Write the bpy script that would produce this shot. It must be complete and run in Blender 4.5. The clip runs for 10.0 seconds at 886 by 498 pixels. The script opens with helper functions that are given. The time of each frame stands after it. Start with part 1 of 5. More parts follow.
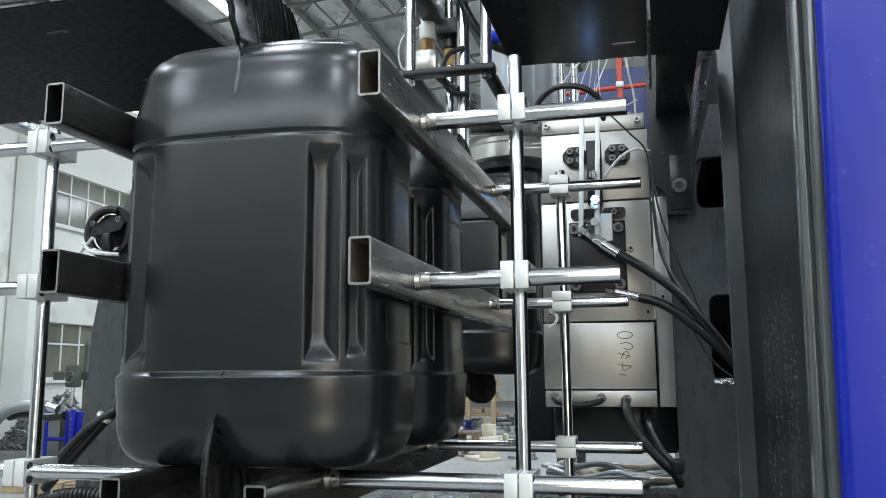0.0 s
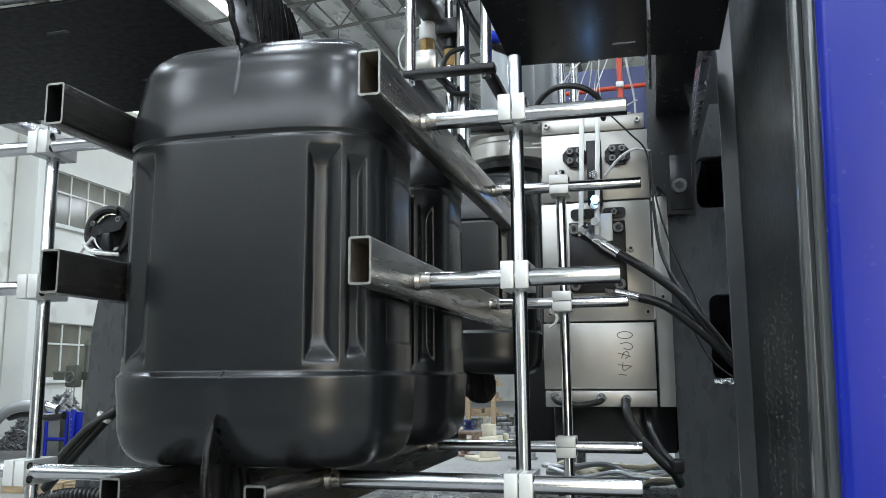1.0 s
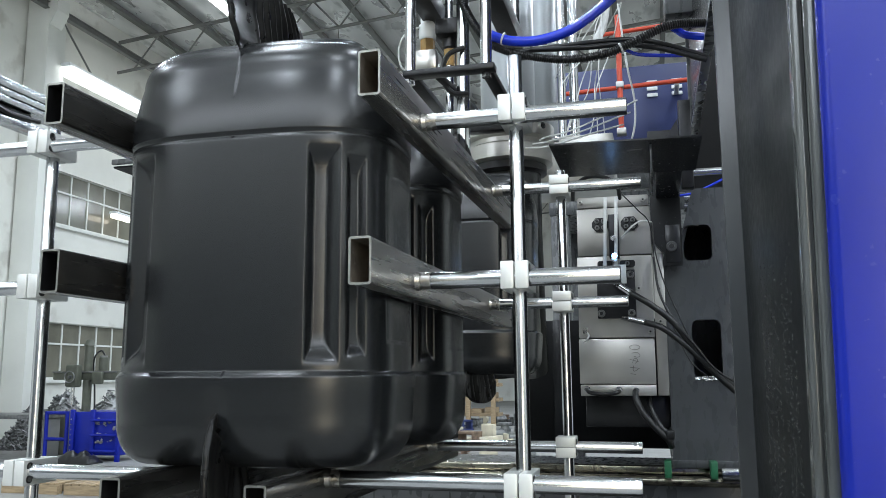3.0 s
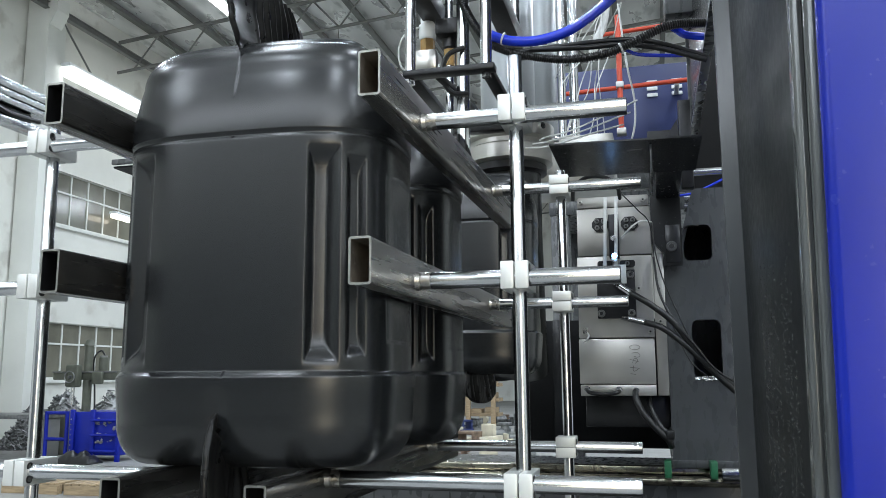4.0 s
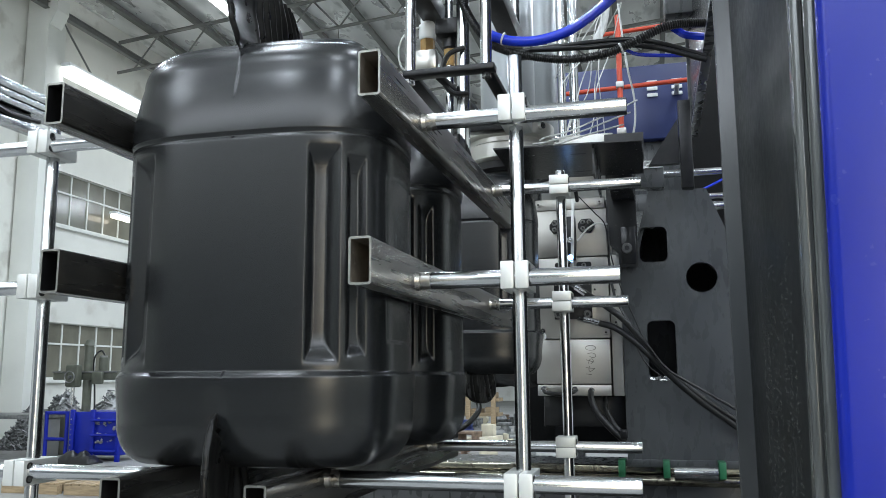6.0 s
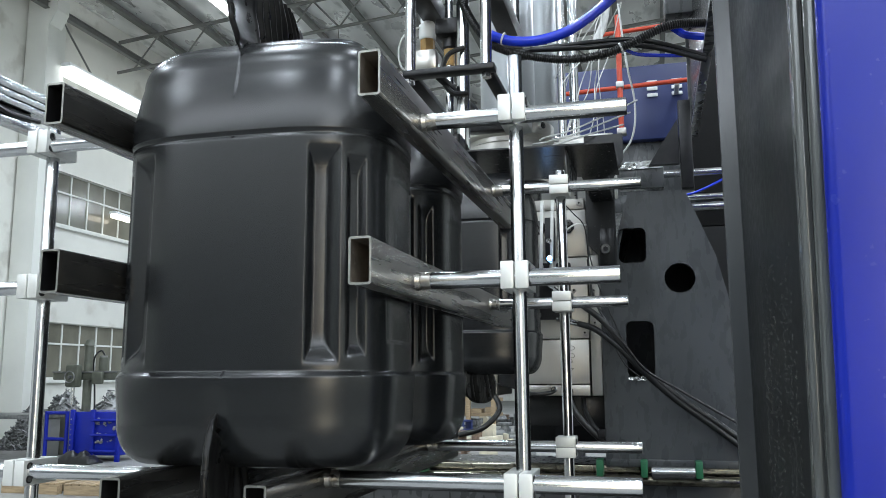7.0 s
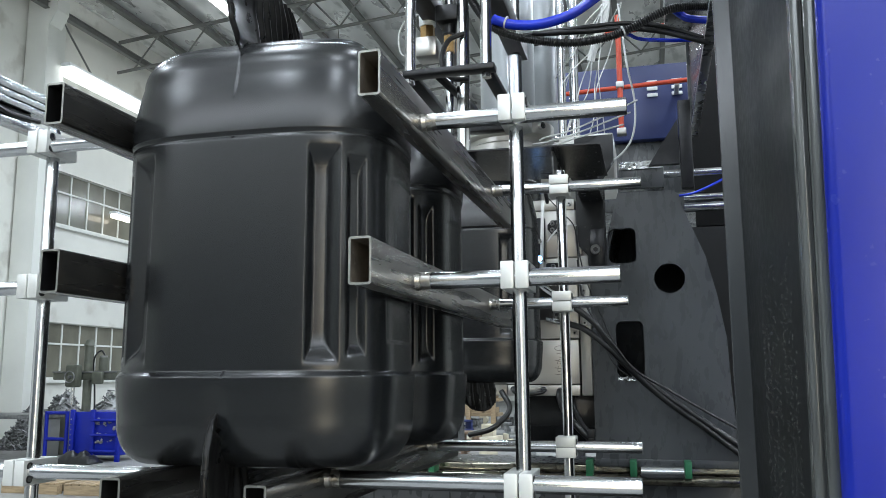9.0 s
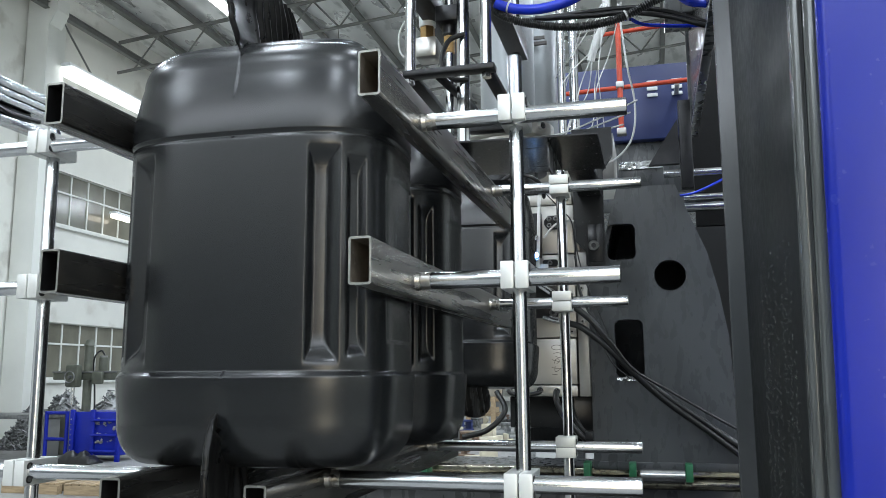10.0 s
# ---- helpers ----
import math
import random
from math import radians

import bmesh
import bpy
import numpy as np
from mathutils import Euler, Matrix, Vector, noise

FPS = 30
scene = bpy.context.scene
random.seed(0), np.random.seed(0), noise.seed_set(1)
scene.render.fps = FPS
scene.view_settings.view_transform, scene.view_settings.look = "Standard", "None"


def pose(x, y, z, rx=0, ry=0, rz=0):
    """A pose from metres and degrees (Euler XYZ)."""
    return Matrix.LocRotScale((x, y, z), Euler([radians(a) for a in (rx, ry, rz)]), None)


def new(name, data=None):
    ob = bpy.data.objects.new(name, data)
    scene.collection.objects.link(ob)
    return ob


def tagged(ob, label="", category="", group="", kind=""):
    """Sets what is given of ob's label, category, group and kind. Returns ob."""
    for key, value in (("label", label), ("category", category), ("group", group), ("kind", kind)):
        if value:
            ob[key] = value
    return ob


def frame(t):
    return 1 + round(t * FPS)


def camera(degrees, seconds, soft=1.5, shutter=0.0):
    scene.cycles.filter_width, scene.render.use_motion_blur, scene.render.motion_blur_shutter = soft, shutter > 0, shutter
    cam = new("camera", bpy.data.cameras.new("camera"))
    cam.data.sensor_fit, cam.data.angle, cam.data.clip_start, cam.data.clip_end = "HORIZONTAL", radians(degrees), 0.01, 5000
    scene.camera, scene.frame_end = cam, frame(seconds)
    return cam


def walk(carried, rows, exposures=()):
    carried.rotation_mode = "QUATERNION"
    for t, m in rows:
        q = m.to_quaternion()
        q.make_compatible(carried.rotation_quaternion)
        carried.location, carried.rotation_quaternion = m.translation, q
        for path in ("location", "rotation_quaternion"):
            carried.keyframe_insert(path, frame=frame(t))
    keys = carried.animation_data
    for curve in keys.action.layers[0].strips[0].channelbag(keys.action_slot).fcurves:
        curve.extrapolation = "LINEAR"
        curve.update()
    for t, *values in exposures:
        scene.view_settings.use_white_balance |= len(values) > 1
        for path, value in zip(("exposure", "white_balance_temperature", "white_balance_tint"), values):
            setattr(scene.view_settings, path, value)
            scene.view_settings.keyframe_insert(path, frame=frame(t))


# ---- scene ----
cam = camera(56.8, 10.0, soft=0.8)
VIEW = pose(0.0, 0.0, 1.5, 98.67, 0.309, 14.38)
walk(cam, [(0.0, VIEW), (10.0, VIEW)], exposures=[(0.0, 0.1), (10.0, 0.1)])

# ---- world and light ----
world = bpy.data.worlds.new("hall_sky")
world.use_nodes = True
scene.world = world
wn = world.node_tree
sky = wn.nodes.new("ShaderNodeTexSky")
sky.sky_type, sky.sun_disc = "NISHITA", False
sky.sun_elevation, sky.sun_rotation = radians(35), radians(250)
wn.links.new(sky.outputs[0], wn.nodes["Background"].inputs[0])
wn.nodes["Background"].inputs[1].default_value = 0.12

LAMP_POWER = 225.0
LAMP_TINT = (0.84, 0.95, 1.07)


# ---- materials ----
def material(name, base, rough=0.5, metal=0.0, vary=0.15, scale=8.0, bump=0.1, bump_scale=60.0, rough_vary=0.15,
             stretch=(1, 1, 1), emit=None, power=0.0, spec=0.5, second=None, second_at=0.6, coat=0.0, island=0.0):
    m = bpy.data.materials.new(name)
    m.use_nodes = True
    nt = m.node_tree
    b = nt.nodes["Principled BSDF"]
    b.inputs["Metallic"].default_value = metal
    b.inputs["Specular IOR Level"].default_value = spec
    b.inputs["Coat Weight"].default_value = coat
    tc = nt.nodes.new("ShaderNodeTexCoord")
    mp = nt.nodes.new("ShaderNodeMapping")
    mp.inputs["Scale"].default_value = stretch
    nt.links.new(tc.outputs["Object"], mp.inputs["Vector"])
    big = nt.nodes.new("ShaderNodeTexNoise")
    big.inputs["Scale"].default_value, big.inputs["Detail"].default_value = scale, 6.0
    nt.links.new(mp.outputs[0], big.inputs["Vector"])
    fine = nt.nodes.new("ShaderNodeTexNoise")
    fine.inputs["Scale"].default_value, fine.inputs["Detail"].default_value = bump_scale, 4.0
    nt.links.new(mp.outputs[0], fine.inputs["Vector"])
    ramp = nt.nodes.new("ShaderNodeValToRGB")
    lo = [max(0.0, c * (1 - vary)) for c in base]
    hi = [min(1.0, c * (1 + vary)) for c in base]
    ramp.color_ramp.elements[0].position, ramp.color_ramp.elements[1].position = 0.3, 0.7
    ramp.color_ramp.elements[0].color, ramp.color_ramp.elements[1].color = (*lo, 1), (*hi, 1)
    nt.links.new(big.outputs["Fac"], ramp.inputs[0])
    colour = ramp.outputs[0]
    if second:
        mix = nt.nodes.new("ShaderNodeMixRGB")
        cut = nt.nodes.new("ShaderNodeValToRGB")
        cut.color_ramp.elements[0].position, cut.color_ramp.elements[1].position = second_at, second_at + 0.1
        spots = nt.nodes.new("ShaderNodeTexNoise")
        spots.inputs["Scale"].default_value, spots.inputs["Detail"].default_value = scale * 2.7, 8.0
        nt.links.new(mp.outputs[0], spots.inputs["Vector"])
        nt.links.new(spots.outputs["Fac"], cut.inputs[0])
        nt.links.new(cut.outputs[0], mix.inputs[0])
        nt.links.new(colour, mix.inputs[1])
        mix.inputs[2].default_value = (*second, 1)
        colour = mix.outputs[0]
    if island:
        info = nt.nodes.new("ShaderNodeObjectInfo")
        hsv = nt.nodes.new("ShaderNodeHueSaturation")
        rng = nt.nodes.new("ShaderNodeMapRange")
        rng.inputs[3].default_value, rng.inputs[4].default_value = 1 - island, 1 + island
        nt.links.new(info.outputs["Random"], rng.inputs[0])
        nt.links.new(rng.outputs[0], hsv.inputs["Value"])
        nt.links.new(colour, hsv.inputs["Color"])
        colour = hsv.outputs[0]
    nt.links.new(colour, b.inputs["Base Color"])
    rr = nt.nodes.new("ShaderNodeMapRange")
    rr.inputs[1].default_value, rr.inputs[2].default_value = 0.3, 0.7
    rr.inputs[3].default_value, rr.inputs[4].default_value = max(0.02, rough - rough_vary * rough), min(1, rough + rough_vary * rough)
    nt.links.new(fine.outputs["Fac"], rr.inputs[0])
    nt.links.new(rr.outputs[0], b.inputs["Roughness"])
    if bump:
        bp = nt.nodes.new("ShaderNodeBump")
        bp.inputs["Strength"].default_value, bp.inputs["Distance"].default_value = bump, 0.002
        nt.links.new(fine.outputs["Fac"], bp.inputs["Height"])
        nt.links.new(bp.outputs[0], b.inputs["Normal"])
    if emit:
        b.inputs["Emission Color"].default_value = (*emit, 1)
        b.inputs["Emission Strength"].default_value = power
    return m


HDPE = material("black_polyethylene", (0.0082, 0.0091, 0.0099), 0.27, vary=0.03, scale=3, bump=0.0, rough_vary=0.0)
HDPE_FLASH = material("black_flash_plastic", (0.006, 0.0058, 0.0056), 0.3, vary=0.2, scale=30, bump=0.05, bump_scale=40, spec=0.22)
CHROME = material("hard_chrome", (0.54, 0.55, 0.56), 0.19, 1.0, vary=0.05, scale=20, bump=0.12, bump_scale=170, stretch=(1, 1, 0.03))
BRUSHED = material("ground_steel_bar", (0.58, 0.59, 0.60), 0.2, 1.0, vary=0.1, scale=14, bump=0.3, bump_scale=150, stretch=(0.012, 1, 1))
ALU = material("anodised_aluminium", (0.60, 0.61, 0.59), 0.42, 0.35, vary=0.06, scale=25, bump=0.06, bump_scale=500)
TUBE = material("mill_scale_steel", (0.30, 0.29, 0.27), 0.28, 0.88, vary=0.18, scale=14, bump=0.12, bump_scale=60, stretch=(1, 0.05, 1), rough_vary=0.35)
# same tube steel, base colour darkened for the shade by the cans
TUBE_SHADED = material("shaded_tube_steel", (0.075, 0.072, 0.066), 0.27, 0.85, vary=0.35, scale=14, bump=0.12, bump_scale=60, stretch=(1, 0.05, 1), rough_vary=0.35)
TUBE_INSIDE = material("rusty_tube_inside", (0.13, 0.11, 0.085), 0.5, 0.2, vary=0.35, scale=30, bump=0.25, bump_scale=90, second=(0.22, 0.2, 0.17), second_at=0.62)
TUBE_END = material("sawn_tube_end", (0.24, 0.24, 0.22), 0.45, 0.9, vary=0.2, scale=60, bump=0.2, bump_scale=400)
GREY_PAINT = material("dark_grey_machine_paint", (0.058, 0.061, 0.063), 0.28, vary=0.08, scale=2.2, bump=0.0, bump_scale=30, rough_vary=0.1, stretch=(1, 1, 0.35))
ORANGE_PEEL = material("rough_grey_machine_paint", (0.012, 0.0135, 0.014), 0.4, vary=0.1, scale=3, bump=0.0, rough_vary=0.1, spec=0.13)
STREAKED_GREY = material("streaked_grey_machine_paint", (0.065, 0.069, 0.071), 0.22, vary=0.2, scale=6, bump=0.05, bump_scale=70, stretch=(1, 1, 0.15), second=(0.045, 0.048, 0.05), second_at=0.58)
PANEL_GREY = material("mid_grey_panel_paint", (0.15, 0.16, 0.165), 0.5, vary=0.2, scale=1.5, bump=0.1, bump_scale=20)
BEAD_PAINT = material("glossy_grey_bead_paint", (0.10, 0.106, 0.104), 0.16, metal=0.3, vary=0.25, scale=7, bump=0.25, bump_scale=45, stretch=(1, 1, 0.3), rough_vary=0.6, spec=0.7)
GLINT_SPECKS = material("glossy_grey_paint_specks", (0.05, 0.052, 0.05), 0.16, vary=0.1, bump=0.0)
BLACK_PAINT = material("black_machine_paint", (0.013, 0.0135, 0.014), 0.24, vary=0.2, scale=6, bump=0.0, spec=0.4)
BED_DARK = material("darkened_machine_bed", (0.016, 0.016, 0.015), 0.35, vary=0.3, scale=6, bump=0.08, bump_scale=40, spec=0.3)
BOLT_STEEL = material("dark_bolt_steel", (0.16, 0.16, 0.155), 0.3, 0.9, vary=0.2, scale=60, bump=0.05)
BLACK_MATT = material("matt_black_sheet_paint", (0.004, 0.0042, 0.0045), 0.55, vary=0.2, scale=3, bump=0.0, spec=0.18)
BLUE_PAINT = material("blue_machine_paint", (0.008, 0.018, 0.26), 0.24, vary=0.06, scale=4, bump=0.04, bump_scale=70, spec=0.25)
NAVY_PAINT = material("navy_cabinet_paint", (0.022, 0.034, 0.12), 0.42, vary=0.1, scale=4, bump=0.05)
MOULD = material("ground_mould_steel", (0.44, 0.43, 0.40), 0.36, 0.9, vary=0.15, scale=4, bump=0.0, bump_scale=7, rough_vary=0.2)
MOULD_DARK = material("blackened_steel", (0.018, 0.018, 0.019), 0.35, 0.5, vary=0.3, scale=30, bump=0.15, bump_scale=150)
RUBBER = material("black_rubber_hose", (0.012, 0.012, 0.012), 0.32, vary=0.2, scale=20, bump=0.2, bump_scale=300)
BLUE_HOSE = material("blue_polyurethane_hose", (0.010, 0.035, 0.55), 0.22, vary=0.06, scale=12, bump=0.0, coat=0.2)
WIRE_WHITE = material("white_cable_sleeve", (0.62, 0.62, 0.60), 0.5, vary=0.1, scale=40, bump=0.1, bump_scale=300)
RED_PIPE = material("orange_red_painted_pipe", (0.50, 0.055, 0.022), 0.4, vary=0.12, scale=14, bump=0.05)
GREEN_PAINT = material("green_scraper_paint", (0.015, 0.12, 0.05), 0.45, vary=0.2, scale=20, bump=0.1)
BRASS = material("brass_fitting", (0.42, 0.27, 0.12), 0.32, 1.0, vary=0.2, scale=30, bump=0.05)
SILVER_CYL = material("pale_grey_cylinder_paint", (0.26, 0.275, 0.28), 0.35, 0.4, vary=0.06, scale=6, bump=0.05)
WHITE_PAINT = material("white_enamel", (0.72, 0.74, 0.74), 0.4, vary=0.06, scale=10, bump=0.05)
CONCRETE = material("grey_concrete_floor", (0.21, 0.21, 0.20), 0.5, vary=0.2, scale=0.8, bump=0.2, bump_scale=12, second=(0.13, 0.127, 0.12), second_at=0.62)
PLASTER = material("off_white_wall_plaster", (0.66, 0.66, 0.615), 0.85, vary=0.10, scale=0.5, bump=0.1, bump_scale=20, second=(0.54, 0.53, 0.485), second_at=0.56)
COLUMN_PAINT = material("pale_column_paint", (0.66, 0.67, 0.63), 0.8, vary=0.06, scale=0.9, bump=0.1, bump_scale=15)
FOIL = material("silver_roof_insulation_foil", (0.62, 0.63, 0.63), 0.3, 0.9, vary=0.15, scale=1.2, bump=0.35, bump_scale=3, rough_vary=0.4)
ROOF_FOIL = material("silver_roof_lining", (0.74, 0.75, 0.74), 0.35, 0.45, vary=0.2, scale=0.9, bump=1.0, bump_scale=2.2, rough_vary=0.4, stretch=(1, 0.4, 1), second=(0.5, 0.51, 0.5), second_at=0.55)
TRUSS = material("grey_painted_truss_steel", (0.14, 0.143, 0.135), 0.55, vary=0.15, scale=3, bump=0.1)
OLIVE = material("oily_olive_machine_paint", (0.075, 0.08, 0.06), 0.5, vary=0.3, scale=5, bump=0.1)
FRAME_WHITE = material("white_window_frame", (0.62, 0.63, 0.60), 0.5, vary=0.06, scale=8, bump=0.05)
GLASS = material("dusty_window_glass", (0.15, 0.145, 0.115), 0.14, vary=0.2, scale=1.6, bump=0.05, bump_scale=4)
WOOD = material("raw_pine_wood", (0.30, 0.22, 0.13), 0.65, vary=0.25, scale=6, bump=0.2, bump_scale=40, stretch=(1, 6, 6), island=0.2)
RUST = material("rusty_brown_casting", (0.13, 0.088, 0.06), 0.75, vary=0.35, scale=9, bump=0.4, bump_scale=40, island=0.25)
CREAM = material("cream_painted_casting", (0.55, 0.50, 0.38), 0.55, vary=0.12, scale=7, bump=0.1)
SCRAP = material("grey_metal_swarf", (0.22, 0.225, 0.225), 0.4, 0.6, vary=0.5, scale=14, bump=0.5, bump_scale=40, island=0.4)
# glow of the added panel behind the end-wall openings
BACK_GLOW = material("bright_added_glow", (0.9, 0.9, 0.9), 0.5, emit=(0.87, 0.95, 1.06), power=5.0, bump=0.0)
STRIP_GLOW = material("lit_strip_glow", (0.9, 0.9, 0.9), 0.5, emit=(0.95, 1.0, 1.0), power=3.0, bump=0.0)
# glow of the added low panel, for warm reflections
WARM_BACK_GLOW = material("warm_added_glow", (0.9, 0.85, 0.7), 0.5, emit=(1.0, 0.88, 0.68), power=5.2, bump=0.0)
PANE_GLOW = material("warm_pane_glow", (0.9, 0.87, 0.8), 0.5, emit=(1.0, 0.93, 0.80), power=5.0, bump=0.0)
LAMP_GLOW = material("lit_lamp_tube", (0.9, 0.9, 0.9), 0.5, emit=(0.95, 0.99, 1.0), power=12.0, bump=0.0)
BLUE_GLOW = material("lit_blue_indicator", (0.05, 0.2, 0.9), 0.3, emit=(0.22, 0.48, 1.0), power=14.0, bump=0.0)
BLACK_HOLE = material("unlit_black_plastic", (0.010, 0.010, 0.010), 0.6, vary=0.1, bump=0.1)
SCRIBBLE = material("black_marker_ink", (0.06, 0.055, 0.05), 0.6, bump=0.0)
OIL_STEEL = material("oily_rail_steel", (0.30, 0.28, 0.22), 0.18, 0.9, vary=0.4, scale=16, bump=0.1, second=(0.06, 0.05, 0.04), second_at=0.55)


# ---- mesh helpers ----
def thing(name, label, category, at=(0, 0, 0), group="", kind=""):
    ob = new(name)
    ob.empty_display_size = 0.05
    ob.location = at
    return tagged(ob, label, category, group, kind)


def finish(bm, name, mat, smooth=True):
    me = bpy.data.meshes.new(name)
    bmesh.ops.recalc_face_normals(bm, faces=bm.faces)
    bm.to_mesh(me)
    bm.free()
    for mt in (mat if isinstance(mat, (list, tuple)) else [mat]):
        me.materials.append(mt)
    if smooth:
        me.shade_smooth()
        me.set_sharp_from_angle(angle=radians(38))
    return me


def part(name, bm, mat, parent=None, label="", smooth=True):
    ob = new(name, bm if isinstance(bm, bpy.types.Mesh) else finish(bm, name, mat, smooth))
    if parent:
        ob.parent = parent
    if label:
        ob["label"] = label
    return ob


def single(name, bm, mat, label, category, group="", kind="", smooth=True):
    return tagged(part(name, bm, mat, None, "", smooth), label, category, group, kind)


def add_box(bm, lo, hi, bevel=0.0, seg=2, matrix=None):
    c = [(a + b) / 2 for a, b in zip(lo, hi)]
    s = [abs(b - a) for a, b in zip(lo, hi)]
    m = Matrix.Translation(c) @ Matrix.Diagonal((*s, 1))
    if matrix:
        m = matrix @ m
    g = bmesh.ops.create_cube(bm, size=1.0, matrix=m)
    if bevel:
        es = list({e for v in g["verts"] for e in v.link_edges})
        bmesh.ops.bevel(bm, geom=es, offset=bevel, segments=seg, affect="EDGES", profile=0.5)
    return bm


def box(lo, hi, bevel=0.002, seg=2, matrix=None):
    return add_box(bmesh.new(), lo, hi, bevel, seg, matrix)


def add_rod(bm, a, b, r, n=24, r2=None, chamfer=0.0):
    a, b = Vector(a), Vector(b)
    d = b - a
    m = Matrix.Translation((a + b) / 2) @ d.to_track_quat("Z", "Y").to_matrix().to_4x4()
    g = bmesh.ops.create_cone(bm, cap_ends=True, segments=n, radius1=r, radius2=r if r2 is None else r2, depth=d.length, matrix=m)
    if chamfer:
        es = [e for e in {e for v in g["verts"] for e in v.link_edges} if any(len(f.verts) > 4 for f in e.link_faces)]
        bmesh.ops.bevel(bm, geom=es, offset=chamfer, segments=2, affect="EDGES", profile=0.5)
    return bm


def rod(a, b, r, n=24, r2=None, chamfer=0.0):
    return add_rod(bmesh.new(), a, b, r, n, r2, chamfer)


def smooth_path(pts, step=8):
    p = [Vector(q) for q in pts]
    p = [2 * p[0] - p[1]] + p + [2 * p[-1] - p[-2]]
    out = []
    for i in range(1, len(p) - 2):
        for k in range(step):
            t = k / step
            a, b, c, d = p[i - 1:i + 3]
            out.append(0.5 * ((2 * b) + (c - a) * t + (2 * a - 5 * b + 4 * c - d) * t * t + (3 * b - a - 3 * c + d) * t ** 3))
    out.append(p[-2])
    return out


def hose(pts, r, n=10, step=8, rib=0.0, pitch=0.008, bm=None):
    """A tube swept along a smooth path; rib makes it corrugated."""
    bm = bm or bmesh.new()
    path = smooth_path(pts, step)
    if rib:
        total = [0.0]
        for a, b in zip(path, path[1:]):
            total.append(total[-1] + (b - a).length)
        k = int(total[-1] / (pitch / 4))
        fine, j = [], 0
        for i in range(k + 1):
            s = total[-1] * i / k
            while j < len(total) - 2 and total[j + 1] < s:
                j += 1
            u = (s - total[j]) / max(1e-9, total[j + 1] - total[j])
            fine.append(path[j].lerp(path[j + 1], u))
        path = fine
    rings = []
    up = Vector((0.13, 0.21, 0.97)).normalized()
    for i, c in enumerate(path):
        d = (path[min(i + 1, len(path) - 1)] - path[max(i - 1, 0)]).normalized()
        x = d.cross(up).normalized()
        y = x.cross(d).normalized()
        up = y
        rr = r - (rib if rib and i % 4 in (0, 1) else 0.0)
        rings.append([bm.verts.new(c + rr * (x * math.cos(2 * math.pi * k / n) + y * math.sin(2 * math.pi * k / n))) for k in range(n)])
    for ra, rb in zip(rings, rings[1:]):
        for k in range(n):
            bm.faces.new((ra[k], ra[(k + 1) % n], rb[(k + 1) % n], rb[k]))
    bm.faces.new(rings[0][::-1])
    bm.faces.new(rings[-1])
    return bm


def lathe(profile, at=(0, 0, 0), n=32, bm=None):
    """Turn (radius, height) pairs round an upright axis."""
    bm = bm or bmesh.new()
    rings = [[bm.verts.new((at[0] + r * math.cos(2 * math.pi * k / n), at[1] + r * math.sin(2 * math.pi * k / n), at[2] + h)) for k in range(n)] for r, h in profile]
    for ra, rb in zip(rings, rings[1:]):
        for k in range(n):
            bm.faces.new((ra[k], ra[(k + 1) % n], rb[(k + 1) % n], rb[k]))
    bm.faces.new(rings[0][::-1])
    bm.faces.new(rings[-1])
    return bm


def plate(outline, y0, y1, holes=(), bevel=0.0):
    """An upright plate in the xz plane from y0 to y1, with holes cut through it."""
    bm = bmesh.new()
    loops = [outline, *holes]
    edges = []
    for lp in loops:
        vs = [bm.verts.new((x, y0, z)) for x, z in lp]
        edges += [bm.edges.new((vs[i], vs[(i + 1) % len(vs)])) for i in range(len(vs))]
    bmesh.ops.triangle_fill(bm, edges=edges, use_beauty=True)
    g = bmesh.ops.extrude_face_region(bm, geom=bm.faces[:])
    bmesh.ops.translate(bm, verts=[v for v in g["geom"] if isinstance(v, bmesh.types.BMVert)], vec=(0, y1 - y0, 0))
    return bm


def round_rect(x0, z0, x1, z1, r, n=5):
    out = []
    for cx, cz, a0 in ((x1 - r, z1 - r, 0), (x0 + r, z1 - r, 90), (x0 + r, z0 + r, 180), (x1 - r, z0 + r, 270)):
        for i in range(n + 1):
            a = radians(a0 + 90 * i / n)
            out.append((cx + r * math.cos(a), cz + r * math.sin(a)))
    return out


def circle(cx, cz, r, n=28):
    return [(cx + r * math.cos(2 * math.pi * i / n), cz + r * math.sin(2 * math.pi * i / n)) for i in range(n)]


def rect_tube(lo, hi, wall=0.003, bevel=0.004):
    """A hollow rectangular tube along y, open at both ends."""
    bm = bmesh.new()
    (x0, y0, z0), (x1, y1, z1) = lo, hi
    rings = []
    for (inset, y, r) in ((0, y0, bevel), (0, y1, bevel), (wall, y1, bevel * 0.5), (wall, y0, bevel * 0.5)):
        rings.append([bm.verts.new((x, y, z)) for x, z in round_rect(x0 + inset, z0 + inset, x1 - inset, z1 - inset, r, 3)])
    n = len(rings[0])
    for a, b in ((0, 1), (1, 2), (2, 3), (3, 0)):
        for k in range(n):
            f = bm.faces.new((rings[a][k], rings[a][(k + 1) % n], rings[b][(k + 1) % n], rings[b][k]))
            f.material_index = 1 if (a, b) in ((3, 0), (1, 2)) else 2 if (a, b) == (2, 3) else 0
    return bm


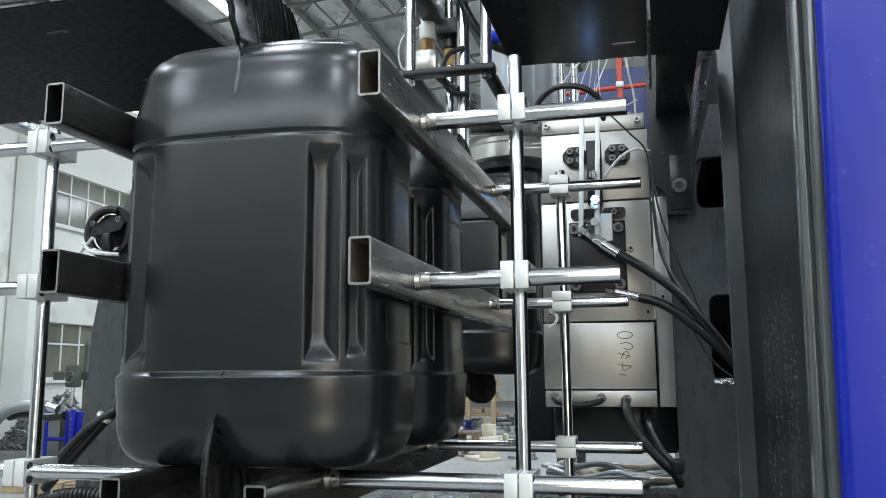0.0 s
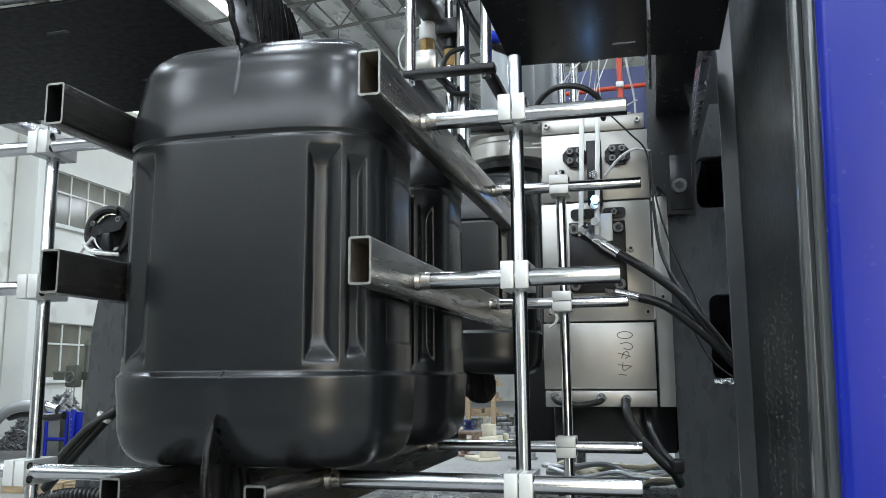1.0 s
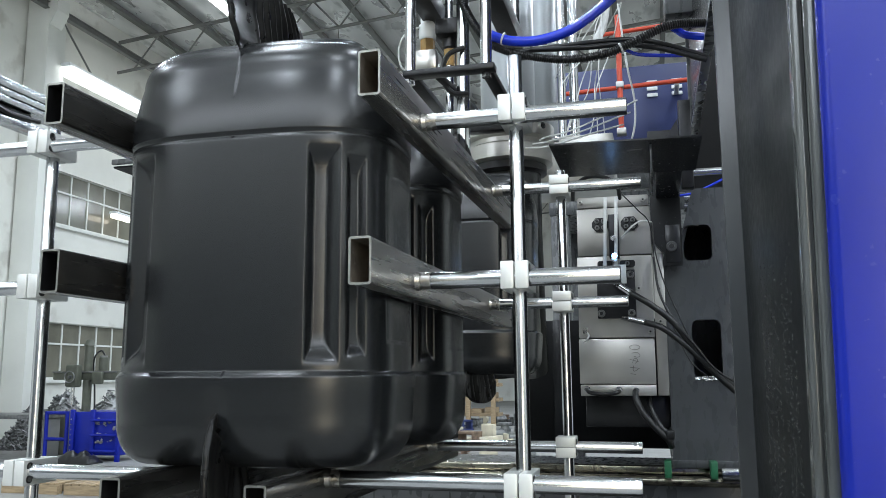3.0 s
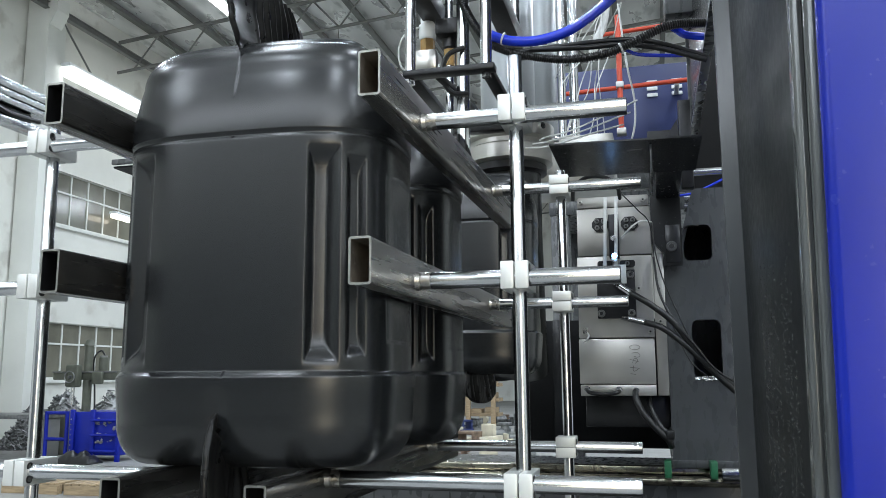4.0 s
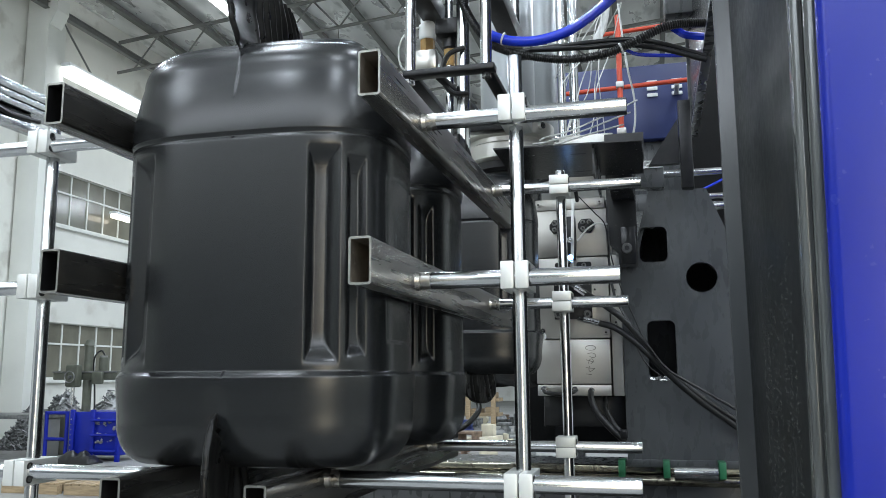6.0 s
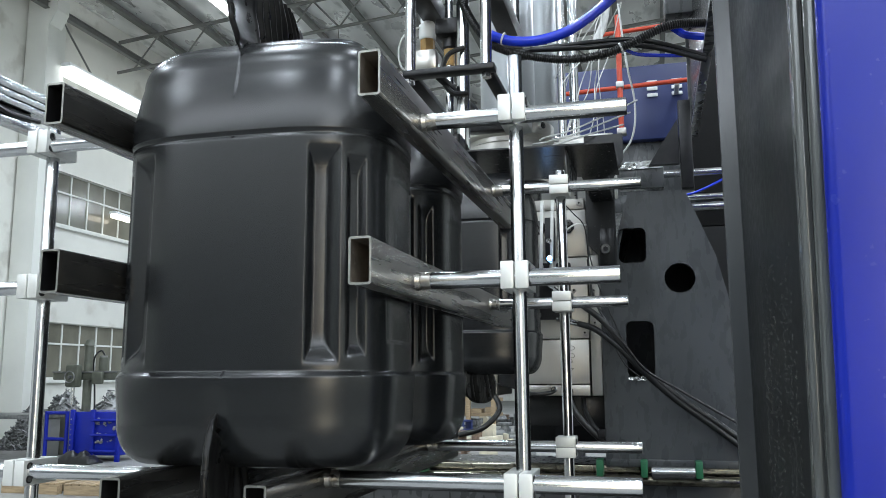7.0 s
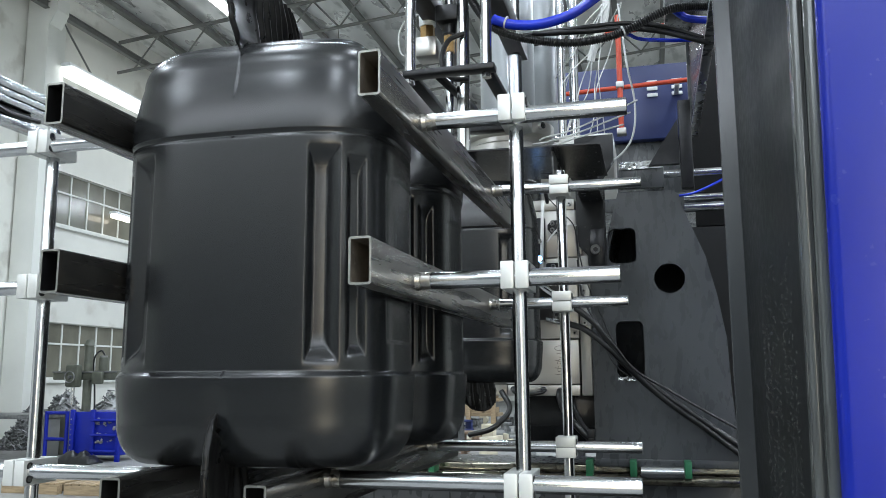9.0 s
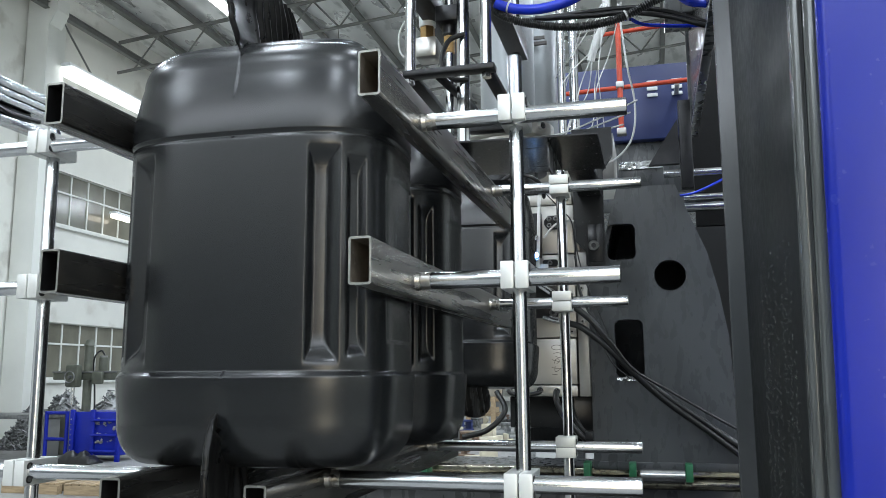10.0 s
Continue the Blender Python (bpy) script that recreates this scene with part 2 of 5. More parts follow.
# ---- the hall ----
def hall():
    single("floor", box((-14.0, -9.0, -0.2), (11.0, 46.0, 0.0), 0), CONCRETE, "worn grey concrete workshop floor with dark stains", "floor", kind="structure", smooth=False)
    # left wall with two rows of openings
    ys = [5.6, 10.4, 15.9, 21.3, 26.8, 32.2, 37.7]
    holes = []
    for y in ys:
        for z0, z1 in ((1.45, 2.78), (5.2, 6.5)):
            holes.append([(y + 0.72, z0), (y + 3.94, z0), (y + 3.94, z1), (y + 0.72, z1)])
    bm = plate([(-9.0, 0.0), (46.0, 0.0), (46.0, 11.2), (-9.0, 11.2)], 0.0, 0.3, holes)
    bmesh.ops.transform(bm, matrix=Matrix.Translation((-14.0, 0, 0)) @ Matrix.Rotation(radians(90), 4, "Z"), verts=bm.verts)
    single("wall_west", bm, PLASTER, "off-white plastered hall wall with two rows of windows", "wall", kind="structure", smooth=False)
    n = 0
    for y in ys:
        for z0, z1 in ((1.45, 2.78), (5.2, 6.5)):
            n += 1
            w = thing("window_%d" % n, "white-framed factory window with dusty panes", "window", (-14.1, y + 0.72, z0), kind="structure")
            W, H = 3.22, z1 - z0
            for k in range(5):
                a, b = W * k / 5 + 0.02, W * (k + 1) / 5 - 0.02
                for q0, q1 in ((0, 0.62 * H), (0.62 * H, H)):
                    part("pane", box((-0.02, a, q0 + 0.02), (-0.005, b, q1 - 0.02), 0), GLASS, w, smooth=False)
            for k in range(6):
                part("mullion", box((-0.05, W * k / 5 - 0.02, 0), (0.02, W * k / 5 + 0.02, H), 0), FRAME_WHITE, w, smooth=False)
            for zz in (0, 0.62 * H, H):
                part("transom", box((-0.045, 0, zz - 0.022), (0.024, W, zz + 0.022), 0), FRAME_WHITE, w, smooth=False)
            part("window_sill", box((-0.1, -0.1, -0.12), (0.2, W + 0.1, -0.034), 0.01), FRAME_WHITE, w)
    single("wall_north", box((-14.0, 46.0, 0), (11.0, 46.3, 11.2), 0), PLASTER, "off-white plastered end wall of the hall", "wall", kind="structure", smooth=False)
    # unseen end wall behind the viewer: gate and glowing openings added to shape reflections
    gaps = [[(1.7, 0.02), (4.3, 0.02), (4.3, 5.6), (1.7, 5.6)], [(-12.5, 6.3), (9.5, 6.3), (9.5, 8.6), (-12.5, 8.6)]]
    single("wall_south", plate([(-14.0, 0.0), (11.0, 0.0), (11.0, 11.2), (-14.0, 11.2)], -9.3, -9.0, gaps), PLASTER, "off-white plastered end wall, openings added for reflections", "wall", kind="structure", smooth=False)
    single("backdrop", box((-13.5, -9.9, 0.0), (10.5, -9.8, 10.0), 0), BACK_GLOW, "plain bright glowing panel, added behind the wall openings", "backdrop", kind="structure", smooth=False)
    single("backdrop_low", box((1.2, -9.75, 0.0), (4.8, -9.7, 4.2), 0), WARM_BACK_GLOW, "plain warm glowing panel, added for tan reflections", "backdrop", kind="structure", smooth=False)
    g = thing("reflection_panels", "mid-grey panels on the end wall, added for darker reflections", "gate", (-5.5, -8.95, 0), kind="structure")
    for k in range(8):
        part("reflection_panel", box((-7.0 + 1.72 * k, -0.04, 0.0), (-5.31 + 1.72 * k, 0.04, 3.9), 0.01), PANEL_GREY, g)
    single("wall_east", box((11.0, -9.0, 0), (11.3, 46.0, 11.2), 0), PLASTER, "off-white plastered side wall of the hall", "wall", kind="structure", smooth=False)
    # roof: ribbed sheet lined with foil, in one object
    bm = bmesh.new()
    for i in range(50):
        x = -14.0 + 0.5 * i
        za, zb = 11.0 + 0.09 * (x + 14), 11.0 + 0.09 * (x + 14.5)
        vs = [bm.verts.new(p) for p in ((x, -9, za), (x + 0.5, -9, zb), (x + 0.5, 46, zb), (x, 46, za))]
        bm.faces.new(vs)
    sheet = len(bm.faces)
    for k in range(18):
        x = -13.2 + 1.38 * k
        z = 10.78 + 0.09 * (x + 14)
        add_box(bm, (x, -9, z), (x + 0.07, 46, z + 0.2), 0)
        add_box(bm, (x + 0.07, -9, z), (x + 0.16, 46, z + 0.015), 0)
    bm.faces.ensure_lookup_table()
    for f in bm.faces[sheet:]:
        f.material_index = 1
    single("ceiling", bm, [ROOF_FOIL, TRUSS], "silver foil-lined sloping roof with purlins", "ceiling", kind="structure", smooth=False)
    # columns with brackets, roof beams
    for k, y in enumerate(ys[:]):
        c = thing("column_%d" % (k + 1), "pale painted hall column with a crane bracket", "column", (-13.7, y - 0.35, 0), kind="structure")
        part("shaft", box((-0.25, -0.3, 0), (0.35, 0.3, 10.3), 0.02), COLUMN_PAINT, c)
        bm = plate([(0.352, 9.62), (0.38, 9.62), (0.56, 9.95), (0.56, 10.25), (0.352, 10.25)], -0.3, 0.1)
        part("bracket", bm, COLUMN_PAINT, c, smooth=False)
    for k in range(9):
        y = 2.5 + 5.4 * k
        t = thing("roof_truss", "grey steel roof truss with diagonal webs", "roof truss", (0, y, 0), group="roof trusses")
        slope = 0.09
        top = lambda x: 10.62 + slope * (x + 14)
        low = lambda x: 9.75 + slope * (x + 14)
        part("top_chord", rod((-14.05, 0, top(-14.05)), (11.05, 0, top(11.05)), 0.055, 8), TRUSS, t)
        part("bottom_chord", rod((-14.05, 0, low(-14.05)), (11.05, 0, low(11.05)), 0.045, 8), TRUSS, t)
        for i in range(16):
            a = -13.5 + 1.5 * i
            part("web", rod((a, 0, low(a)), (a + 0.75, 0, top(a + 0.75)), 0.024, 6), TRUSS, t)
            part("web", rod((a + 0.75, 0, top(a + 0.75)), (a + 1.5, 0, low(a + 1.5)), 0.024, 6), TRUSS, t)
    # crane rail along the wall
    cr = thing("crane_rail", "grey steel crane runway beam along the wall", "crane rail", (-13.42, 0, 9.95))
    part("web_plate", box((-0.02, -9, 0.08), (0.02, 46, 0.2), 0), TRUSS, cr, smooth=False)
    part("flange", box((-0.07, -9, 0.2), (0.07, 46, 0.22), 0), TRUSS, cr, smooth=False)
    part("flange", box((-0.07, -9, 0.055), (0.07, 46, 0.078), 0), TRUSS, cr, smooth=False)


def strip_lamp(at, length, group="hall lamps", along="y", power=LAMP_POWER, wide=1.0):
    """A long hanging lamp: housing, glowing tube and the light it gives."""
    t = thing("hall_lamp", "long white strip lamp, lit, hanging under the roof", "lamp", at, group)
    h = length / 2
    lo, hi = ((-0.13, -h, 0.02), (0.13, h, 0.12)) if along == "y" else ((-h, -0.13, 0.02), (h, 0.13, 0.12))
    part("housing", box(lo, hi, 0.02), WHITE_PAINT, t)
    lo, hi = ((-0.11 * wide, -h + 0.03, -0.05 * wide ** 2), (0.11 * wide, h - 0.03, 0.016)) if along == "y" else ((-h + 0.03, -0.11, -0.05), (h - 0.03, 0.11, 0.016))
    part("diffuser", box(lo, hi, 0.02), LAMP_GLOW if wide == 1.0 else STRIP_GLOW, t)
    roof = 11.0 + 0.09 * (at[0] + 14) - at[2]
    for k in (-0.35, 0.35):
        c = (0, k * length) if along == "y" else (k * length, 0)
        top = (*c, roof) if wide == 1.0 else (-0.2, c[1] - 1.1, 1.35)
        part("hanger", rod((*c, 0.12), top, 0.012 if wide == 1.0 else 0.025, 6), TRUSS, t)
    d = bpy.data.lights.new("hall_lamp_light", "AREA")
    d.shape, d.size, d.size_y = "RECTANGLE", (0.3 if along == "y" else length), (length if along == "y" else 0.3)
    d.energy, d.color = power, LAMP_TINT
    o = new("hall_lamp_light", d)
    o.matrix_world = Matrix.Translation((at[0], at[1], at[2] - 0.03 - 0.05 * wide ** 2))
    return t


def lamps():
    for x in (-8.5, -3.0, 2.5, 7.5):
        for y in (-5.0, 1.0, 7.0, 14.0, 22.0, 31.0):
            strip_lamp((x, y, 9.2), 2.4)
    # added glow bar, stands in for warm lamplight in the window panes
    w = thing("pane_glow_bar", "glowing bar standing in for warm light in the upper panes", "lamp", (-13.72, 18.85, 5.68))
    part("housing", box((-0.1, -0.42, 0.06), (0.1, 0.42, 0.12), 0.01), WHITE_PAINT, w)
    part("diffuser", box((-0.08, -0.40, -0.05), (0.08, 0.40, 0.056), 0.03), PANE_GLOW, w)
    part("wall_bracket", box((-0.28, -0.03, 0.07), (-0.102, 0.03, 0.11), 0.004), TRUSS, w)
    # the bright strip on the window wall
    strip_lamp((-13.2, 18.9, 8.72), 6.4, power=4, wide=1.8)


# ---- the cans ----
CX = -0.5743


def can_mesh(name="can_body"):
    """A tall black jerrycan: rounded box, funnel-ended corner flutes, stepped foot, scored shoulder and raised top."""
    HW, HD, E, SHIFT = 0.2183, 0.150, 3.4, -0.009

    def smooth(a, b, x):
        t = min(1.0, max(0.0, (x - a) / (b - a)))
        return t * t * (3 - 2 * t)

    def prof(z):
        # inset of the wall from the widest outline at a height above the foot
        if z < 0.06:
            return 0.004 + 0.042 * (1 - math.sqrt(max(0.0, 1 - (1 - z / 0.06) ** 2)))
        if z < 0.122:
            return 0.004 * (1 - smooth(0.06, 0.122, z))
        if z < 0.470:
            d = 0.0062 * smooth(0.123, 0.1325, z) + 0.002 * smooth(0.14, 0.46, z)
            return d + 0.0017 * math.exp(-((z - 0.4655) / 0.0026) ** 2)
        if z < 0.566:
            u = (z - 0.470) / 0.096
            return 0.0066 + 0.0017 * math.exp(-((z - 0.4655) / 0.0026) ** 2) + 0.0134 * u * u
        return 0.02 + 0.06 * (1 - math.sqrt(max(0.0, 1 - ((z - 0.566) / 0.06) ** 2)))

    zs = [0.06 * (1 - math.cos(i * math.pi / 2 / 10)) for i in range(11)]
    zs += [0.07, 0.078, 0.086, 0.094, 0.102, 0.11, 0.118]
    zs += [0.1215 + 0.0015 * i for i in range(10)]
    zs += [0.138 + 0.003 * i for i in range(17)]
    zs += [0.2 + 0.0225 * i for i in range(9)]
    zs += [0.392 + 0.003 * i for i in range(22)]
    zs += [0.4575 + 0.0015 * i for i in range(11)]
    zs += [0.482, 0.50, 0.52, 0.54, 0.555, 0.566]
    zs += [0.566 + 0.044 * math.sin(i * math.pi / 2 / 8) for i in range(1, 9)]

    # perimeter of a rounded box, evenly stepped
    N = 600
    ring = [(math.copysign(abs(math.cos(a)) ** (2 / E), math.cos(a)) * HW, math.copysign(abs(math.sin(a)) ** (2 / E), math.sin(a)) * HD) for a in (-math.pi / 2 + 2 * math.pi * i / 6000 for i in range(6000))]
    run = [0.0]
    for (x0, y0), (x1, y1) in zip(ring, ring[1:] + ring[:1]):
        run.append(run[-1] + math.hypot(x1 - x0, y1 - y0))
    L, j, per = run[-1], 0, []
    for i in range(N):
        s = L * i / N
        while run[j + 1] < s:
            j += 1
        x, y = ring[j]
        y *= 1.012 - 0.04 * (x / HW) ** 2
        gx, gy = math.copysign(abs(x / HW) ** (E - 1) / HW, x), math.copysign(abs(y / HD) ** (E - 1) / HD, y)
        g = math.hypot(gx, gy)
        s = s if s < L / 2 else s - L
        # distance along the wall from the parting line, front and back alike
        t = abs(s - SHIFT) if abs(s) < L / 4 else L / 2 - abs(s)
        per.append((x, y, gx / g, gy / g, t, s))

    def flute(t, depth, a, b, wall_a, wall_b, full):
        return max(0.0, min(depth, full * (t - a) / wall_a, full * (b - t) / wall_b))

    def ease(w):
        w = min(1.0, max(0.0, w))
        return (1 - (1 - w) ** 2) * (0.35 + 0.65 * smooth(0.0, 0.5, w))

    bm = bmesh.new()
    rings = []
    for z in zs:
        inset = prof(z)
        long_ = 0.016 * ease((z - 0.1395) / 0.046) * ease((0.4505 - z) / 0.044)
        short = 0.012 * ease((z - 0.146) / 0.040) * ease((0.436 - z) / 0.040)
        panel = 0.0022 * smooth(0.170, 0.1735, z)
        dent = 0.005 * (1 - smooth(0.072, 0.118, z))
        row = []
        for x, y, ax, ay, t, s in per:
            d = inset
            d += flute(t, long_, 0.1236, 0.1720, 0.007, 0.021, 0.016)
            d += flute(t, short, 0.1815, 0.2135, 0.008, 0.009, 0.012)
            if abs(y) < 0.069 and abs(x) > 0.15:
                # sunk label field with an arched head on the narrow sides
                d += panel * (1 - smooth(0.064, 0.0668, abs(y))) * (1 - smooth(0.402, 0.4055, z - 0.012 * math.cos(y * 16)))
            if abs(s - SHIFT) < 0.08:
                d += dent * math.exp(-((s - SHIFT) / (0.014 + 0.1 * max(0.0, 0.085 - z))) ** 2)
            row.append(bm.verts.new((x - ax * d, y - ay * d, z)))
        rings.append(row)
    # raised rim and flat top
    for inset, z in ((0.046, 0.6125), (0.049, 0.6135), (0.0505, 0.618), (0.053, 0.6215), (0.058, 0.6225), (0.075, 0.622)):
        rings.append([bm.verts.new((x - ax * inset, y - ay * inset, z)) for x, y, ax, ay, t, s in per])
    for ra, rb in zip(rings, rings[1:]):
        for k in range(N):
            bm.faces.new((ra[k], ra[(k + 1) % N], rb[(k + 1) % N], rb[k]))
    bm.faces.new(rings[0][::-1])
    bm.faces.new(rings[-1])
    seam = [(SHIFT + 0.004 * math.sin(30 * z), -(HD - prof(z)) - 0.0001, z) for z in (0.482, 0.50, 0.52, 0.54, 0.56, 0.58, 0.595, 0.605)]
    low = [(SHIFT, -(HD - prof(z)) + 0.0002, z) for z in (0.100, 0.106, 0.112, 0.118)]
    me = finish(bm, name, HDPE)
    me.set_sharp_from_angle(angle=radians(80))
    return me, seam, low


def flash_bm(front, back, x0, lean=0.0, seed=1, ribs=(0.28, 0.95), pitch=13, skew=0.0, sag=0.0):
    """A pinch-off flap in the parting plane, between a front and a back edge given as (y, z) runs of equal length from
    the can outwards: pressed ribs, molten folds near the front and a thick rolled front edge."""
    bm = bmesh.new()
    nu, nv = 96, 26
    fp = smooth_path([(0, y, z) for y, z in front], 8)
    bp = smooth_path([(0, y, z) for y, z in back], 8)
    grid = {}
    for side in (-1, 1):
        for i in range(nu + 1):
            for j in range(nv + 1):
                u, v = (i / nu) ** 1.5, j / nv
                k = v * (len(fp) - 1)
                a = min(int(k), len(fp) - 2)
                p = fp[a].lerp(fp[a + 1], k - a).lerp(bp[a].lerp(bp[a + 1], k - a), u)
                thick = (0.0026 + 0.0022 * math.exp(-(u / 0.06) ** 2) + 0.001 * v) * math.sqrt(min(1.0, 0.04 + u / 0.02))
                thick *= min(1.0, 0.12 + 3.0 * v)
                rise = min(1.0, max(0.0, (u - ribs[0]) / 0.05)) * min(1.0, max(0.0, (ribs[1] - u) / 0.05)) * min(1.0, v / 0.1)
                rib = 0.0036 * rise * math.sin(2 * math.pi * pitch * (u - ribs[0]))
                fold = math.exp(-((u - 0.22) / 0.13) ** 2) * math.exp(-((v - 0.12) / 0.16) ** 2)
                melt = 0.006 * fold * math.sin(70 * (v + 0.35 * abs(u - 0.2)) + 3 * noise.noise(Vector((u * 7, v * 5, seed))))
                wave = 0.007 * math.sin(u * 4.2 + v * 2 + seed) * v + lean * v + 0.003 * noise.noise(Vector((u * 5, v * 4, seed + 3)))
                grid[side, i, j] = bm.verts.new((x0 + skew * u + wave + rib + melt + side * thick, p.y + 0.002 * noise.noise(Vector((seed, v * 9, 0))) * (1 - u), p.z - sag * v * math.sin(math.pi * u)))
    for side in (-1, 1):
        for i in range(nu):
            for j in range(nv):
                bm.faces.new([grid[side, a, b] for a, b in ((i, j), (i + 1, j), (i + 1, j + 1), (i, j + 1))])
    rim = [(i, 0) for i in range(nu)] + [(nu, j) for j in range(nv)] + [(i, nv) for i in range(nu, 0, -1)] + [(0, j) for j in range(nv, 0, -1)]
    for (a, b), (c, d) in zip(rim, rim[1:] + rim[:1]):
        bm.faces.new((grid[-1, a, b], grid[-1, c, d], grid[1, c, d], grid[1, a, b]))
    return bm


def flap(can, name, bm):
    ob = part(name, bm, HDPE_FLASH, can, "ribbed black flap of pinched plastic")
    ob.data.set_sharp_from_angle(angle=radians(80))
    return ob


def cans():
    body, seam, low = can_mesh()
    made = []
    for k, (x, y, z) in enumerate(((CX, 1.168, 1.3735), (CX, 1.530, 1.3735), (-0.556, 2.55, 1.497))):
        hang = k == 2
        c = thing("jerrycan", "glossy black plastic jerrycan with untrimmed flash, %s" % ("hanging from blow pin" if hang else "held between guide rails"),
                  "jerrycan", (x, y, z), "moulded cans")
        part("body", body, HDPE, c)
        bm = flash_bm([(-0.108, 0.606), (-0.124, 0.625), (-0.136, 0.650), (-0.139, 0.685), (-0.137, 0.745)],
                      [(0.150, 0.618), (0.148, 0.645), (0.142, 0.685), (0.120, 0.715), (0.085, 0.745)], -0.009, -0.006, 3 + k)
        flap(c, "top_flash", bm)
        if hang:
            bm = flash_bm([(-0.126, 0.082), (-0.131, 0.05), (-0.130, 0.01), (-0.125, -0.03), (-0.105, -0.06)],
                          [(0.05, 0.01), (0.055, 0.0), (0.06, -0.015), (0.06, -0.03), (0.05, -0.055)], 0.0, 0.006, 9, (0.14, 0.97), 20, 0.05, 0.03)
        else:
            bm = flash_bm([(-0.136, 0.081), (-0.166, 0.058), (-0.181, 0.025), (-0.188, -0.02), (-0.184, -0.10)],
                          [(-0.10, 0.03), (-0.06, 0.0), (-0.05, -0.02), (-0.04, -0.05), (-0.03, -0.10)], -0.009, 0.004, 7 + k, (0.45, 0.98), 7)
        flap(c, "bottom_flash", bm)
        bm = hose(seam, 0.0005, 6)
        hose(low, 0.0005, 6, bm=bm)
        part("parting_line", bm, HDPE, c)
        c.rotation_euler.z = radians(1.0)
        made.append(c)
    return made


# ---- the guide rack ----
def guide_rack():
    t = thing("guide_rack", "black tube guide rails on chromed posts with aluminium clamps", "guide rack", (CX, 1.4, 0.75))
    inv = Matrix.Translation((-CX, -1.4, -0.75))

    def put(name, bm, mat, label="", parent=None):
        bm.transform(inv)
        return part(name, bm, mat, parent or t, label)

    rails = [(-0.349, -0.319, 1.847, 1.907, 0.935, 1.93), (-0.359, -0.329, 1.608, 1.668, 0.935, 1.95),
             (-0.815, -0.785, 1.848, 1.908, 0.935, 1.95), (-0.805, -0.775, 1.611, 1.671, 0.935, 1.95),
             (-0.696, -0.666, 1.310, 1.371, 0.940, 1.95), (-0.493, -0.463, 1.306, 1.367, 0.940, 1.95)]
    for x0, x1, z0, z1, y0, y1 in rails:
        bm = rect_tube((x0, y0, z0), (x1, y1, z1))
        # left and lower rails: shade by the cans put into colour, inside too
        put("guide_rail", bm, [TUBE if x0 > -0.4 else TUBE_SHADED, TUBE_END, TUBE_INSIDE if x0 > -0.4 else MOULD_DARK], "black mill-scale rectangular steel tube")
    NY, FY = 1.135, 1.683
    for y, px_, top, zs in ((NY, -0.184, 1.968, (1.878, 1.636, 1.348)), (FY, -0.178, 1.925, (1.888, 1.645, 1.355)), (NY, -0.985, 1.925, (1.888, 1.645, 1.349))):
        lean = 0.004
        put("post", rod((px_ + lean, y + 0.022, 0.76), (px_, y + 0.022, top), 0.0105, 28, chamfer=0.0015), CHROME, "polished chrome post")
        for z in zs:
            yy = y + 0.016
            # split clamp block holding post and rod
            flat = y == FY
            near, far = yy - 0.034 - 1.4, yy + (0.018 if flat else 0.042) - 1.4
            if flat:
                lo1, hi1 = (px_ - 0.0195 - CX, near, z + 0.001 - 0.75), (px_ + 0.0195 - CX, far, z + 0.020 - 0.75)
                lo2, hi2 = (px_ - 0.0195 - CX, near, z - 0.020 - 0.75), (px_ + 0.0195 - CX, far, z - 0.001 - 0.75)
            else:
                lo1, hi1 = (px_ - 0.0195 - CX, near, z - 0.0195 - 0.75), (px_ - 0.0012 - CX, far, z + 0.0195 - 0.75)
                lo2, hi2 = (px_ + 0.0012 - CX, near, z - 0.0195 - 0.75), (px_ + 0.0195 - CX, far, z + 0.0195 - 0.75)
            hold = part("clamp_block", box(lo1, hi1, 0.0012), ALU, t, "pale aluminium split clamp")
            part("clamp_half", box(lo2, hi2, 0.0012), ALU, hold)
            for dz in (-0.010, 0.010):
                x0 = px_ + 0.0195 - CX
                part("socket_screw", rod((x0 - 0.002, yy - 0.022 - 1.4, z + dz - 0.75), (x0 + 0.0015, yy - 0.022 - 1.4, z + dz - 0.75), 0.0062, 18), BLACK_HOLE, hold)
                part("screw_head", rod((x0, yy - 0.022 - 1.4, z + dz - 0.75), (x0 + 0.0022, yy - 0.022 - 1.4, z + dz - 0.75), 0.0042, 14), BOLT_STEEL, hold)
    rods = [(-0.319, -0.023, NY, 1.870, 0.0125), (-0.329, -0.040, NY, 1.633, 0.0125), (-0.463, -0.022, NY, 1.352, 0.0125),
            (-0.319, -0.012, FY, 1.885, 0.0115), (-0.329, -0.046, FY, 1.643, 0.0115), (-0.463, -0.030, FY, 1.355, 0.0115),
            (-1.25, -0.815, NY, 1.883, 0.0115), (-1.25, -0.805, NY, 1.644, 0.0115), (-1.25, -0.696, NY, 1.351, 0.0115)]
    for x0, x1, yy, z, r in rods:
        put("cross_rod", rod((x0, yy, z), (x1, yy, z), r, 28, chamfer=0.0015), BRUSHED, "ground bright steel rod")
        ring = x0 + 0.022 if x0 > -0.7 else x1 - 0.022
        put("weld_collar", lathe_x(ring - 0.022 if x0 > -0.7 else ring, ring if x0 > -0.7 else ring + 0.022, yy, z, r), TUBE)
    return t


def lathe_x(x0, x1, y, z, r):
    bm = bmesh.new()
    add_rod(bm, (x0 + 0.003, y, z), (x1, y, z), r * 1.02, 20, r2=r * 1.02)
    add_rod(bm, (x0, y, z), (x0 + 0.006, y, z), r * 1.15, 20, r2=r * 1.03)
    return bm


